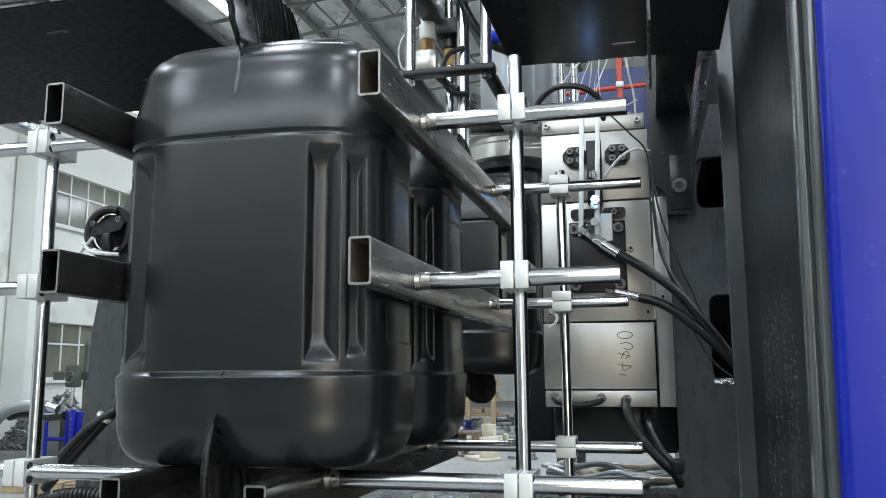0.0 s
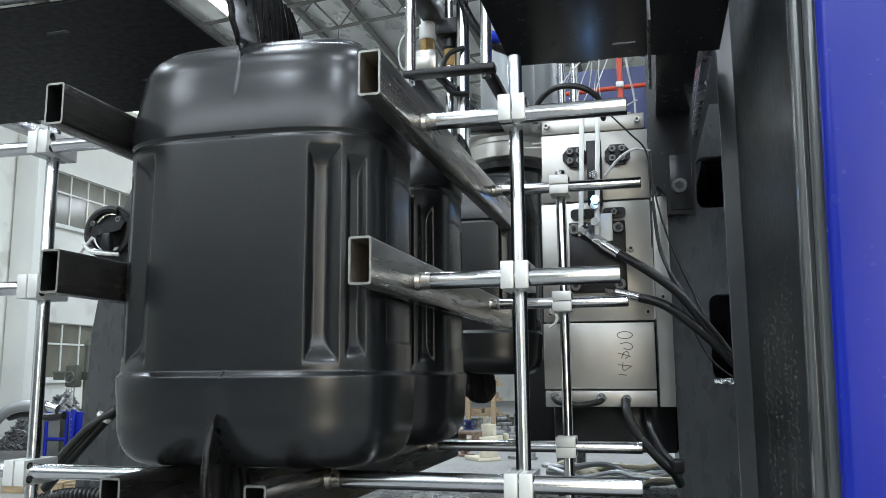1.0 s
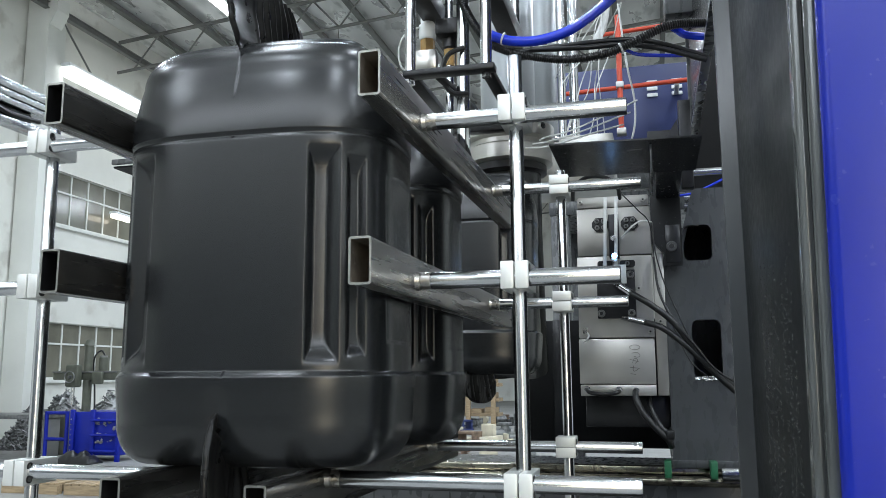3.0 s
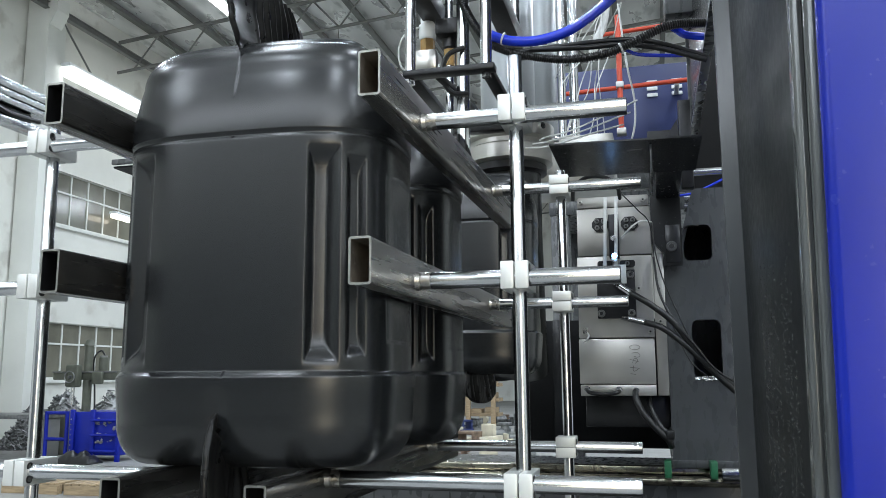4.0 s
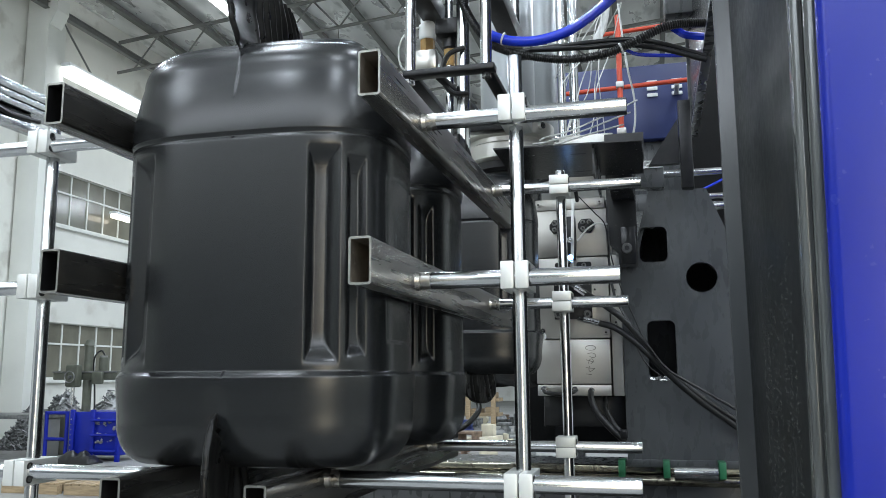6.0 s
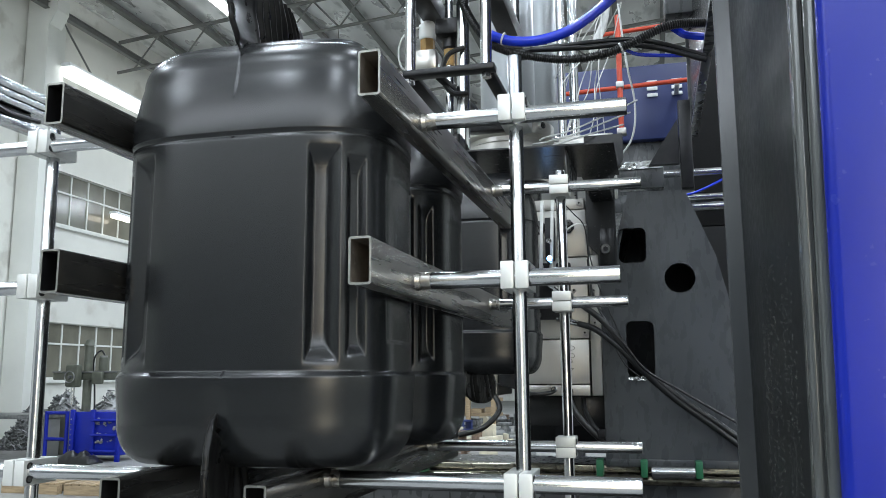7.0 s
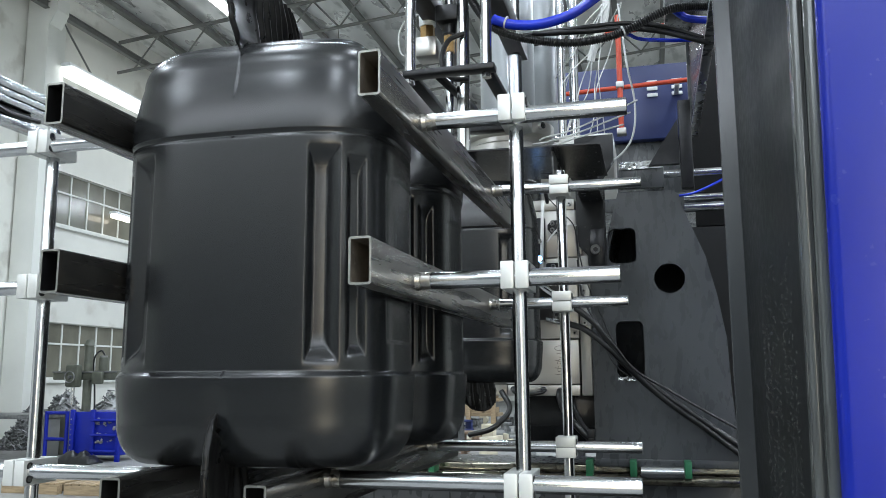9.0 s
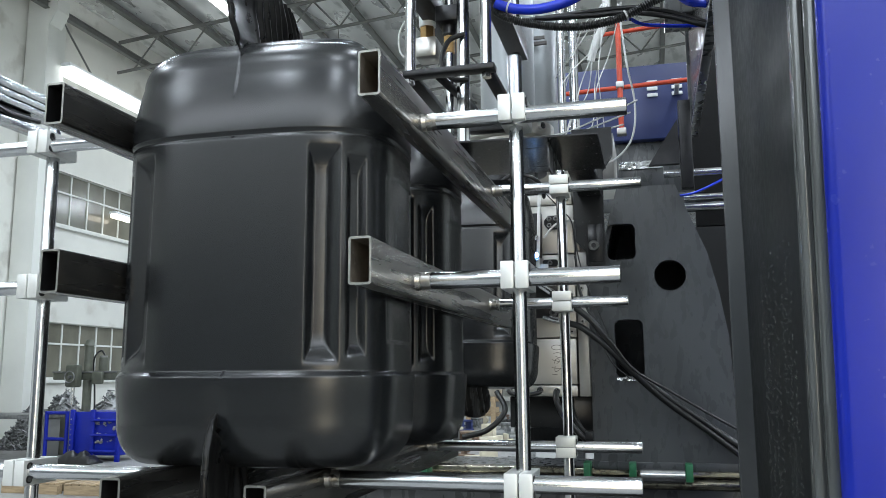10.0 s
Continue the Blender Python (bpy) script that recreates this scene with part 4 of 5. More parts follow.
def clamp_left():
    t = thing("clamp_half", "press clamp with steel mould half, grey platen, black roof sheet", "mould clamp", (0, 0, 0), "mould clamps")
    F = 2.25
    X = lambda x: -1.17 - x
    part("mould_block", box((X(0.006), F, 1.46), (X(-0.288), F + 0.36, 2.21), 0.003), MOULD, t, "ground steel mould block")
    part("foot_plate", box((X(0.006), F - 0.004, 1.411), (X(-0.288), F + 0.36, 1.456), 0.003), MOULD, t)
    outline = [(X(a), b) for a, b in [(0.052, 1.14), (0.60, 1.14), (0.578, 1.45), (0.572, 1.63), (0.545, 1.80), (0.508, 1.96), (0.445, 2.12), (0.40, 2.235), (0.052, 2.235)]]
    part("platen", plate(outline, F + 0.02, F + 0.06), GREY_PAINT, t, "dark grey steel platen")
    part("platen_rib", box((X(0.085), F + 0.06, 1.14), (X(0.052), F + 0.7, 2.2), 0.003), GREY_PAINT, t)
    slots = [round_rect(-1.17, 1.318, -1.11, 1.330, 0.003), round_rect(-1.135, 1.60, -1.07, 1.612, 0.003)]
    bm = plate([(-1.72, 1.213), (-0.849, 1.213), (-0.849, 1.80), (-1.72, 1.80)], 0.0, 0.006, slots)
    bm.transform(Matrix(((1, 0, 0, 0), (0, 0, 1, 0), (0, 1, 0, 2.183), (0, 0, 0, 1))))
    part("roof_plate", bm, BLACK_MATT, t, "black painted roof sheet")
    part("roof_edge", box((-1.72, 1.200, 2.192), (-0.849, 1.211, 2.21), 0.002), GREY_PAINT, t)
    part("roof_arm", box((-1.30, 1.76, 2.192), (-1.20, F + 0.03, 2.228), 0.003), BLACK_MATT, t)
    part("wiper", box((-1.205, F - 0.04, 1.105), (-1.18, F + 0.04, 1.168), 0.003), GREEN_PAINT, t, "green painted rail wiper")
    part("slide_block", box((-1.79, F + 0.045, 1.135), (-1.22, F + 0.7, 1.165), 0.003), GREY_PAINT, t)
    part("cylinder_cap", rod((-1.66, F - 0.02, 1.95), (-1.66, F + 0.02, 1.95), 0.06, 28), MOULD_DARK, t, "black round cylinder cap")
    part("cap_ring", lathe_y(-1.66, F - 0.032, 1.95, 0.074, 0.014), MOULD_DARK, t)
    part("cap_bracket", plate([(-1.715, 1.93), (-1.60, 1.95), (-1.585, 1.975), (-1.60, 1.99), (-1.70, 1.965)], F - 0.06, F - 0.045), BLACK_PAINT, t)
    part("cap_lever", box((-1.655, F - 0.075, 1.885), (-1.625, F - 0.045, 1.94), 0.006), MOULD_DARK, t)
    for x, z in ((-1.70, 1.975), (-1.655, 1.915), (-1.61, 1.985)):
        bolt(t, x, F - 0.046, z, 0.010)
    part("cap_wire", hose([(-1.735, F - 0.05, 1.915), (-1.70, F - 0.07, 1.888), (-1.665, F - 0.075, 1.878), (-1.60, F - 0.06, 1.872)], 0.006, 8), WIRE_WHITE, t, "white cable")
    part("cap_wire", hose([(-1.745, F - 0.05, 1.885), (-1.72, F - 0.06, 1.905), (-1.69, F - 0.07, 1.928)], 0.005, 8), WIRE_WHITE, t, "white cable")
    part("grey_tube", hose([(-2.02, F - 0.1, 1.12), (-2.035, F - 0.1, 1.20), (-2.01, F - 0.1, 1.31), (-1.95, F - 0.1, 1.385), (-1.88, F - 0.1, 1.41), (-1.80, F - 0.09, 1.41)], 0.017, 12), SILVER_CYL, t, "thick grey tube")
    part("tube_end", rod((-1.80, F - 0.09, 1.41), (-1.765, F - 0.085, 1.40), 0.014, 12), CHROME, t)
    part("black_tube", hose([(-1.96, F - 0.06, 1.375), (-1.90, F - 0.06, 1.385), (-1.82, F - 0.06, 1.375), (-1.76, F - 0.06, 1.38)], 0.013, 12), RUBBER, t)
    part("hydraulic_hose", hose([(-1.60, F - 0.03, 1.40), (-1.66, F - 0.05, 1.33), (-1.74, F - 0.06, 1.24), (-1.82, F - 0.05, 1.16)], 0.016, 12), RUBBER, t, "black hydraulic hose")
    part("hydraulic_hose", hose([(-1.58, F - 0.06, 1.40), (-1.65, F - 0.08, 1.35), (-1.72, F - 0.09, 1.28), (-1.80, F - 0.08, 1.20)], 0.012, 12), RUBBER, t, "black hydraulic hose")
    part("conduit", hose([(-1.88, F - 0.1, 1.09), (-1.78, F - 0.1, 1.135), (-1.66, F - 0.1, 1.155), (-1.55, F - 0.09, 1.15), (-1.45, F - 0.05, 1.14)], 0.022, 12, 8, 0.004, 0.014), RUBBER, t, "corrugated black conduit")
    part("hose_tie", rod((-1.625, F - 0.058, 1.372), (-1.618, F - 0.056, 1.380), 0.024, 14), WIRE_WHITE, t, "white cable tie")
    part("cap_handle", hose([(-1.60, F - 0.03, 1.90), (-1.66, F - 0.06, 1.885), (-1.72, F - 0.05, 1.90)], 0.007, 8), CHROME, t)
    part("cap_cable", hose([(-1.63, F - 0.03, 2.0), (-1.60, F - 0.07, 2.02), (-1.56, F - 0.05, 1.98), (-1.55, F - 0.02, 1.9)], 0.006, 8), RUBBER, t)
    part("water_hose", hose([(-0.90, F - 0.03, 1.43), (-0.86, F - 0.08, 1.36), (-0.92, F - 0.12, 1.29), (-1.02, F - 0.1, 1.26)], 0.011, 10), RUBBER, t)
    return t


def carriage_base():
    t = thing("clamp_carriage", "oily steel carriage with linear rails and green wipers", "carriage", (-0.2, 2.3, 1.0))
    part("beam", box((-1.6, 0.05, -0.08), (0.9, 0.75, 0.10), 0.005), GREY_PAINT, t)
    part("rail", box((-1.5, 0.03, 0.105), (0.62, 0.09, 0.135), 0.004), OIL_STEEL, t, "oily linear rail")
    part("rail", rod((-1.5, 0.0, 0.085), (0.62, 0.0, 0.085), 0.02, 16), OIL_STEEL, t, "oily round rail")
    part("sensor_post", box((0.33, -0.22, -0.05), (0.345, -0.2, 0.03), 0.002), ALU, t)
    part("sensor_cap", rod((0.337, -0.21, 0.03), (0.337, -0.21, 0.045), 0.008, 12), RED_PIPE, t)
    for k in range(3):
        part("sensor_wire", hose([(0.3 + 0.02 * k, -0.22, 0.02), (0.36, -0.23, 0.025), (0.42, -0.22, 0.0 + 0.01 * k), (0.45, -0.2, -0.06)], 0.004, 6), WIRE_WHITE, t)
    return t


def hose_heap():
    rnd = random.Random(21)
    tb = thing("service_tray", "grey steel tray behind the press bed", "tray", (-0.3, 5.1, 0))
    part("tray_top", box((-0.36, -0.30, 0.80), (0.50, 0.30, 0.84), 0.005), GREY_PAINT, tb)
    for x in (-0.3, 0.44):
        for y in (-0.25, 0.25):
            part("leg", box((x - 0.03, y - 0.03, 0), (x + 0.03, y + 0.03, 0.796), 0.004), GREY_PAINT, tb)
    h = thing("hose_heap", "heap of grey and tan hoses lying on the tray", "hose heap", (-0.3, 5.05, 0.84))
    for k in range(12):
        y = rnd.uniform(-0.25, 0.2)
        z = 0.02 + 0.02 * (k % 4)
        pts = [(-0.34 + 0.13 * j + rnd.uniform(-0.05, 0.05), y + rnd.uniform(-0.06, 0.06), max(0.018, z + rnd.uniform(-0.02, 0.06))) for j in range(7)]
        part("coil", hose(pts, rnd.uniform(0.012, 0.02), 8), SILVER_CYL if k % 3 else CREAM, h)


# ---- parison and head ----
def parison():
    bm = bmesh.new()
    rings = []
    n = 40
    prof = [(0.150, 0.0), (0.153, 0.01), (0.152, 0.05), (0.147, 0.2), (0.142, 0.5), *((0.1394, 0.6 + 0.02 * i) for i in range(21)), (0.130, 1.0), (0.134, 0.5), (0.138, 0.2), (0.143, 0.05), (0.143, 0.006)]
    for r, h in prof:
        ring = []
        for k in range(n):
            a = 2 * math.pi * k / n
            dip = 0.02 * math.sin(a * 2 + 0.5) * max(0, 1 - h / 0.06)
            ring.append(bm.verts.new((r * math.cos(a), r * 0.8 * math.sin(a), h + dip)))
        rings.append(ring)
    m = len(rings)
    for i in range(m):
        ra, rb = rings[i], rings[(i + 1) % m]
        for k in range(n):
            bm.faces.new((ra[k], ra[(k + 1) % n], rb[(k + 1) % n], rb[k]))
    return single("parison", bm, HDPE, "hollow black molten plastic tube hanging from the die head", "parison")


def die_head():
    t = thing("die_head", "grey steel extrusion die head with wires and clamp rings", "die head", (-0.585, 3.47, 2.36))
    part("die_ring", lathe([(0.17, 0.03), (0.19, 0.04), (0.19, 0.10), (0.175, 0.11), (0.175, 0.13), (0.2, 0.14), (0.2, 0.2), (0.16, 0.21)], n=40), MOULD, t, "bright steel die ring")
    part("die_bush", lathe([(0.1385, -0.004), (0.165, 0.0), (0.165, 0.03), (0.1385, 0.034)], n=40), MOULD_DARK, t)
    part("barrel", lathe([(0.11, 0.21), (0.12, 0.22), (0.12, 0.9), (0.11, 0.92)], n=36), SILVER_CYL, t)
    for k in range(6):
        a = radians(60 * k + 20)
        part("ring_screw", rod((0.205 * math.cos(a), 0.205 * math.sin(a), 0.17), (0.225 * math.cos(a), 0.225 * math.sin(a), 0.17), 0.014, 12), CHROME, t)
    for k in range(3):
        part("heater_wire", hose([(0.1 + 0.03 * k, -0.17, 0.07 + 0.015 * k), (0.2, -0.24, 0.05 + 0.02 * k), (0.32, -0.2, 0.09 + 0.02 * k), (0.5 + 0.03 * k, -0.1, 0.16 + 0.05 * k)], 0.0035, 6), WIRE_WHITE, t, "white heater wire")
    return t


# ---- blow station above the hanging can ----
def blow_station():
    t = thing("blow_station", "black steel bracket frame on chromed guide rods over the blow pin", "blow station", (-0.605, 2.45, 2.46))
    part("front_bar", box((-0.145, -0.03, -0.010), (0.155, 0.02, 0.010), 0.003), MOULD_DARK, t)
    part("side_bar", box((-0.145, 0.022, -0.011), (-0.105, 0.62, 0.011), 0.003), MOULD_DARK, t)
    part("side_bar", box((0.105, 0.022, -0.011), (0.145, 0.62, 0.011), 0.003), MOULD_DARK, t)
    part("diagonal_bar", box((-0.012, 0.024, -0.010), (0.012, 0.56, 0.008), 0.003, matrix=Matrix.Translation((-0.04, 0, 0)) @ Matrix.Rotation(radians(-6), 4, "Z")), MOULD_DARK, t)
    part("rear_bar", box((-0.145, 0.622, -0.012), (0.145, 0.67, 0.012), 0.003), MOULD_DARK, t)
    for x, y in ((-0.128, 0.0), (0.125, 0.0), (-0.09, 0.64), (0.12, 0.64)):
        part("guide_rod", rod((x, y, 0.012), (x, y, 1.1), 0.018, 24), CHROME, t, "polished guide rod")
        part("nut", rod((x, y, -0.03), (x, y, -0.012), 0.016, 6), CHROME, t)
    for x in (-0.12, 0.12):
        part("top_bar", box((x - 0.036, -0.04, 0.30), (x + 0.036, 0.72, 0.37), 0.004), MOULD_DARK, t, "black upper bar")
    return t


def blow_unit():
    t = thing("blow_pin_unit", "steel blow pin with white air valve, brass fittings and black hoses", "blow pin", (-0.62, 2.60, 2.46))
    part("pin", rod((0.03, 0.0, -0.35), (0.03, 0.0, 0.35), 0.022, 24), CHROME, t, "polished blow pin")
    part("pin_rod", rod((-0.03, 0.05, -0.2), (-0.03, 0.05, 0.5), 0.014, 20), CHROME, t)
    part("brass_nut", rod((-0.03, 0.05, 0.10), (-0.03, 0.05, 0.16), 0.02, 6), BRASS, t, "brass fitting")
    part("black_collar", rod((-0.03, 0.05, 0.165), (-0.03, 0.05, 0.20), 0.024, 16), MOULD_DARK, t)
    part("coupling", box((-0.07, 0.0, 0.20), (0.02, 0.09, 0.26), 0.008), MOULD_DARK, t)
    v = part("air_valve", lathe([(0.028, 0.235), (0.031, 0.24), (0.031, 0.29), (0.025, 0.295), (0.025, 0.32), (0.017, 0.33), (0.017, 0.36)], (-0.128, 0.12, 0), 20), WHITE_PAINT, t, "white air valve")
    part("valve_nut", rod((-0.128, 0.12, 0.19), (-0.128, 0.12, 0.234), 0.027, 6), BRASS, v)
    part("valve_base", box((-0.168, 0.08, 0.11), (-0.085, 0.17, 0.188), 0.012), MOULD, v, "cast valve body")
    part("valve_wire", hose([(-0.15, 0.1, 0.28), (-0.20, 0.08, 0.25), (-0.225, 0.08, 0.19), (-0.21, 0.08, 0.12), (-0.16, 0.1, 0.13)], 0.0035, 6), WIRE_WHITE, v)
    part("black_hose", hose([(0.04, -0.03, 0.13), (-0.01, -0.05, 0.10), (-0.03, -0.06, 0.03), (0.0, -0.05, -0.03), (0.05, -0.02, -0.03)], 0.009, 8), RUBBER, t)
    return t


def hose_bundle():
    t = thing("hose_bundle", "corrugated black conduit and bright blue air hose in a bundle", "hose bundle", (-0.3, 2.6, 2.6))
    o = Vector((0.3, -2.6, -2.6))
    pts = lambda L: [Vector(p) + o for p in L]
    part("conduit", hose(pts([(-0.60, 2.55, 2.83), (-0.582, 2.55, 2.751), (-0.538, 2.55, 2.656), (-0.481, 2.55, 2.584), (-0.415, 2.55, 2.547), (-0.313, 2.55, 2.517), (-0.222, 2.55, 2.503), (-0.132, 2.55, 2.507), (-0.061, 2.55, 2.524), (0.028, 2.55, 2.562), (0.099, 2.56, 2.588), (0.20, 2.6, 2.60)]), 0.0145, 12, 8, 0.003, 0.0075), RUBBER, t, "corrugated black conduit")
    part("air_hose", hose(pts([(-0.48, 2.53, 2.607), (-0.467, 2.53, 2.599), (-0.411, 2.53, 2.578), (-0.328, 2.53, 2.570), (-0.236, 2.53, 2.588), (-0.163, 2.53, 2.628), (-0.081, 2.53, 2.69), (-0.016, 2.53, 2.76), (0.03, 2.53, 2.85)]), 0.0165, 14), BLUE_HOSE, t, "bright blue air hose")
    part("cable", hose(pts([(-0.36, 2.6, 2.572), (-0.319, 2.6, 2.566), (-0.17, 2.6, 2.558), (-0.061, 2.6, 2.556), (0.062, 2.6, 2.529), (0.2, 2.61, 2.48)]), 0.009, 10), RUBBER, t)
    part("cable", hose(pts([(-0.436, 2.62, 2.573), (-0.245, 2.62, 2.580), (-0.061, 2.62, 2.580), (0.046, 2.62, 2.560), (0.2, 2.63, 2.50)]), 0.009, 10), RUBBER, t)
    part("thin_hose", hose(pts([(-0.066, 2.6, 2.535), (-0.05, 2.7, 2.575), (-0.01, 2.8, 2.595), (0.087, 2.85, 2.60), (0.2, 2.9, 2.61)]), 0.0065, 8), BLUE_HOSE, t, "thin blue air hose")
    part("thin_hose", hose(pts([(0.098, 2.60, 2.600), (0.118, 2.62, 2.591), (0.143, 2.62, 2.574), (0.2, 2.62, 2.562)]), 0.012, 8), BLUE_HOSE, t, "blue air hose")
    part("cable_tie", rod(Vector((-0.065, 2.55, 2.522)) + o, Vector((-0.060, 2.55, 2.524)) + o, 0.0185, 16), WIRE_WHITE, t, "white cable tie")
    part("cable_tie", rod(Vector((-0.440, 2.53, 2.590)) + o, Vector((-0.435, 2.53, 2.588)) + o, 0.020, 16), WIRE_WHITE, t, "white cable tie")
    return t


def far_machine():
    c = thing("control_cabinet", "navy blue sheet-metal control cabinet with white louvres", "cabinet", (-0.1, 5.5, 3.07))
    part("body", box((-0.50, 0, -0.02), (0.50, 0.7, 0.50), 0.01), NAVY_PAINT, c)
    part("plinth", box((-0.50, 0.05, -0.4), (0.50, 0.7, -0.024), 0.01), GREY_PAINT, c)
    for x in (0.16, 0.32):
        for k in range(3):
            part("louvre", box((x - 0.035, -0.012, 0.27 + 0.045 * k), (x + 0.035, -0.001, 0.295 + 0.045 * k), 0.004), WHITE_PAINT, c, "white louvre")
    st = thing("cabinet_platform", "grey steel platform on legs behind the press", "platform", (-0.3, 5.8, 0))
    part("deck", box((-0.35, -0.35, 2.55), (0.85, 0.5, 2.665), 0.01), GREY_PAINT, st)
    for x in (-0.28, 0.78):
        for y in (-0.3, 0.42):
            part("leg", box((x - 0.06, y - 0.06, 0), (x + 0.06, y + 0.06, 2.545), 0.005), GREY_PAINT, st)
    p = thing("cooling_pipe", "orange-red painted pipe with a hanging outlet", "pipe", (0.0, 5.3, 3.3))
    part("run", rod((-0.5, 0, 0.045), (0.45, 0, 0.075), 0.015, 14), RED_PIPE, p)
    part("run", rod((-0.25, 0.05, 0.455), (0.45, 0.05, 0.49), 0.014, 14), RED_PIPE, p)
    part("drop", rod((-0.145, -0.04, -0.24), (-0.145, -0.04, 0.54), 0.018, 14), RED_PIPE, p)
    part("outlet", box((-0.175, -0.07, -0.28), (-0.115, -0.01, -0.235), 0.006), MOULD, p)
    part("pipe_clip", box((0.2, 0.01, 0.04), (0.23, 0.195, 0.07), 0.003), ALU, p)
    part("joint", box((-0.17, -0.065, 0.04), (-0.12, -0.015, 0.08), 0.006), ALU, p)
    g = thing("accumulator", "pale grey painted gas cylinder standing on the head", "cylinder", (-0.60, 4.1, 2.65))
    part("tank", lathe([(0.15, 0), (0.17, 0.02), (0.17, 1.3), (0.12, 1.4)], n=36), SILVER_CYL, g)
    part("label_bar", box((0.02, -0.172, 0.52), (0.13, -0.16, 0.535), 0), SCRIBBLE, g)
    part("label_bar", box((-0.02, -0.174, 0.49), (0.14, -0.158, 0.505), 0), SCRIBBLE, g)
    part("base_box", box((-0.15, -0.2, -0.25), (0.45, 0.2, -0.004), 0.006), MOULD, g, "scuffed steel base box")
    part("tie_rod", rod((0.205, -0.12, -0.004), (0.205, -0.12, 1.3), 0.02, 18), CHROME, g)
    part("tie_rod", rod((0.255, 0.0, -0.004), (0.255, 0.0, 1.3), 0.024, 18), CHROME, g)
    # loose white wires
    rnd = random.Random(4)
    w = thing("wire_loom", "tangle of thin white sensor wires hanging from above", "wiring", (-0.2, 4.0, 2.9))
    for k in range(8):
        x0 = rnd.uniform(-0.2, 0.16)
        pts = [(0.06 + rnd.uniform(-0.06, 0.06), 0, 0.45)]
        for j in range(4):
            u = (j + 1) / 4
            pts.append((0.06 + (x0 - 0.06) * u + rnd.uniform(-0.05, 0.05) - 0.25 * u * (k % 3), rnd.uniform(-0.1, 0.1), 0.45 - 0.85 * u + rnd.uniform(-0.05, 0.05)))
        part("wire", hose(pts, 0.0027, 6), WIRE_WHITE, w)
    part("bundle", hose([(0.05, 0, 0.7), (0.03, 0.02, 0.4), (-0.02, 0.0, 0.25), (-0.05, 0, 0.15)], 0.02, 10), WIRE_WHITE, w, "grey bundled wires")
    part("loop", hose([(0.10, -0.2, 0.35), (0.13, -0.2, 0.05), (0.16, -0.2, -0.15), (0.14, -0.2, -0.32), (0.05, -0.2, -0.42), (-0.1, -0.2, -0.46), (-0.3, -0.2, -0.52)], 0.0048, 8), WIRE_WHITE, w)
    k = thing("guard_beam", "dark grey steel beam bolted above the press", "beam", (0.165, 3.2, 2.3))
    part("post", box((-0.037, 0, -0.1), (0.010, 0.05, 0.25), 0.004), MOULD_DARK, k)
    part("gusset", plate([(-0.155, 0.0), (-0.04, 0.0), (-0.04, 0.18)], 0.01, 0.04), MOULD_DARK, k)
    b2 = thing("upper_box", "grey steel junction box above the press", "junction box", (0.22, 3.3, 3.0))
    part("body", box((-0.12, 0, -0.05), (0.2, 0.2, 0.4), 0.008), GREY_PAINT, b2)


# ---- far things on the hall floor ----
def crate(x, y, w, h, d):
    t = thing("mould_frame", "blue painted steel mould frame with slotted front, standing on the floor", "mould frame", (x, y, 0))
    part("body", box((-w / 2, -d / 2, 0.10), (w / 2, d / 2, h), 0.02), BLUE_PAINT, t)
    for sx in (-1, -0.12, 1):
        part("upright", box((sx * w / 2 - 0.045, -d / 2 - 0.06, 0.0), (sx * w / 2 + 0.045, -d / 2 - 0.004, h + 0.04), 0.012), BLUE_PAINT, t)
    for z in (0.18, 0.46, 0.72):
        part("crossbar", rod((-0.06 * w, -d / 2 - 0.075, z), (w / 2, -d / 2 - 0.075, z), 0.028, 10), BLUE_PAINT, t)
    part("side_brace", box((w / 2 + 0.005, -d / 2, 0.2), (w / 2 + 0.03, d / 2, 0.3), 0.008), BLUE_PAINT, t)
    rnd = random.Random(31)
    bm = bmesh.new()
    for k in range(26):
        a, c, r = rnd.uniform(-0.05, w / 2 - 0.05), rnd.uniform(0.22, h - 0.08), rnd.uniform(0.012, 0.045)
        bmesh.ops.create_icosphere(bm, subdivisions=1, radius=1.0, matrix=Matrix.Translation((a, -d / 2 - 0.012, c)) @ Euler((rnd.uniform(-1, 1), rnd.uniform(-1, 1), 0)).to_matrix().to_4x4() @ Matrix.Diagonal((r, 0.02, r * rnd.uniform(0.4, 1.4), 1)))
    tagged(part("clinging_swarf", bm, SCRAP, t, "silvery swarf clinging to the front"), kind="stuff")
    for k in range(8):
        part("rivet", rod((-w / 2 - 0.01, -d / 2 - 0.066, 0.1 + 0.09 * k), (-w / 2 - 0.01, -d / 2 - 0.056, 0.1 + 0.09 * k), 0.012, 8), SCRAP, t)
    bm = bmesh.new()
    bmesh.ops.create_grid(bm, x_segments=24, y_segments=16, size=0.5, matrix=Matrix.Diagonal((0.75, 0.4, 1, 1)))
    for v in bm.verts:
        edge = max(0.0, 1 - (abs(v.co.x) / 0.375) ** 4) * max(0.0, 1 - (abs(v.co.y) / 0.2) ** 4)
        v.co.z = 0.02 + edge * (0.10 + 0.14 * abs(noise.noise(v.co * 4)) + 0.08 * abs(noise.noise(v.co * 10)))
    bmesh.ops.solidify(bm, geom=bm.faces[:], thickness=0.02)
    rag = single("cloth", bm, RUBBER, "crumpled dark cloth lying beside the mould frame", "cloth")
    rag.location = (x - 0.05, y - 0.75, 0.0)
    return t


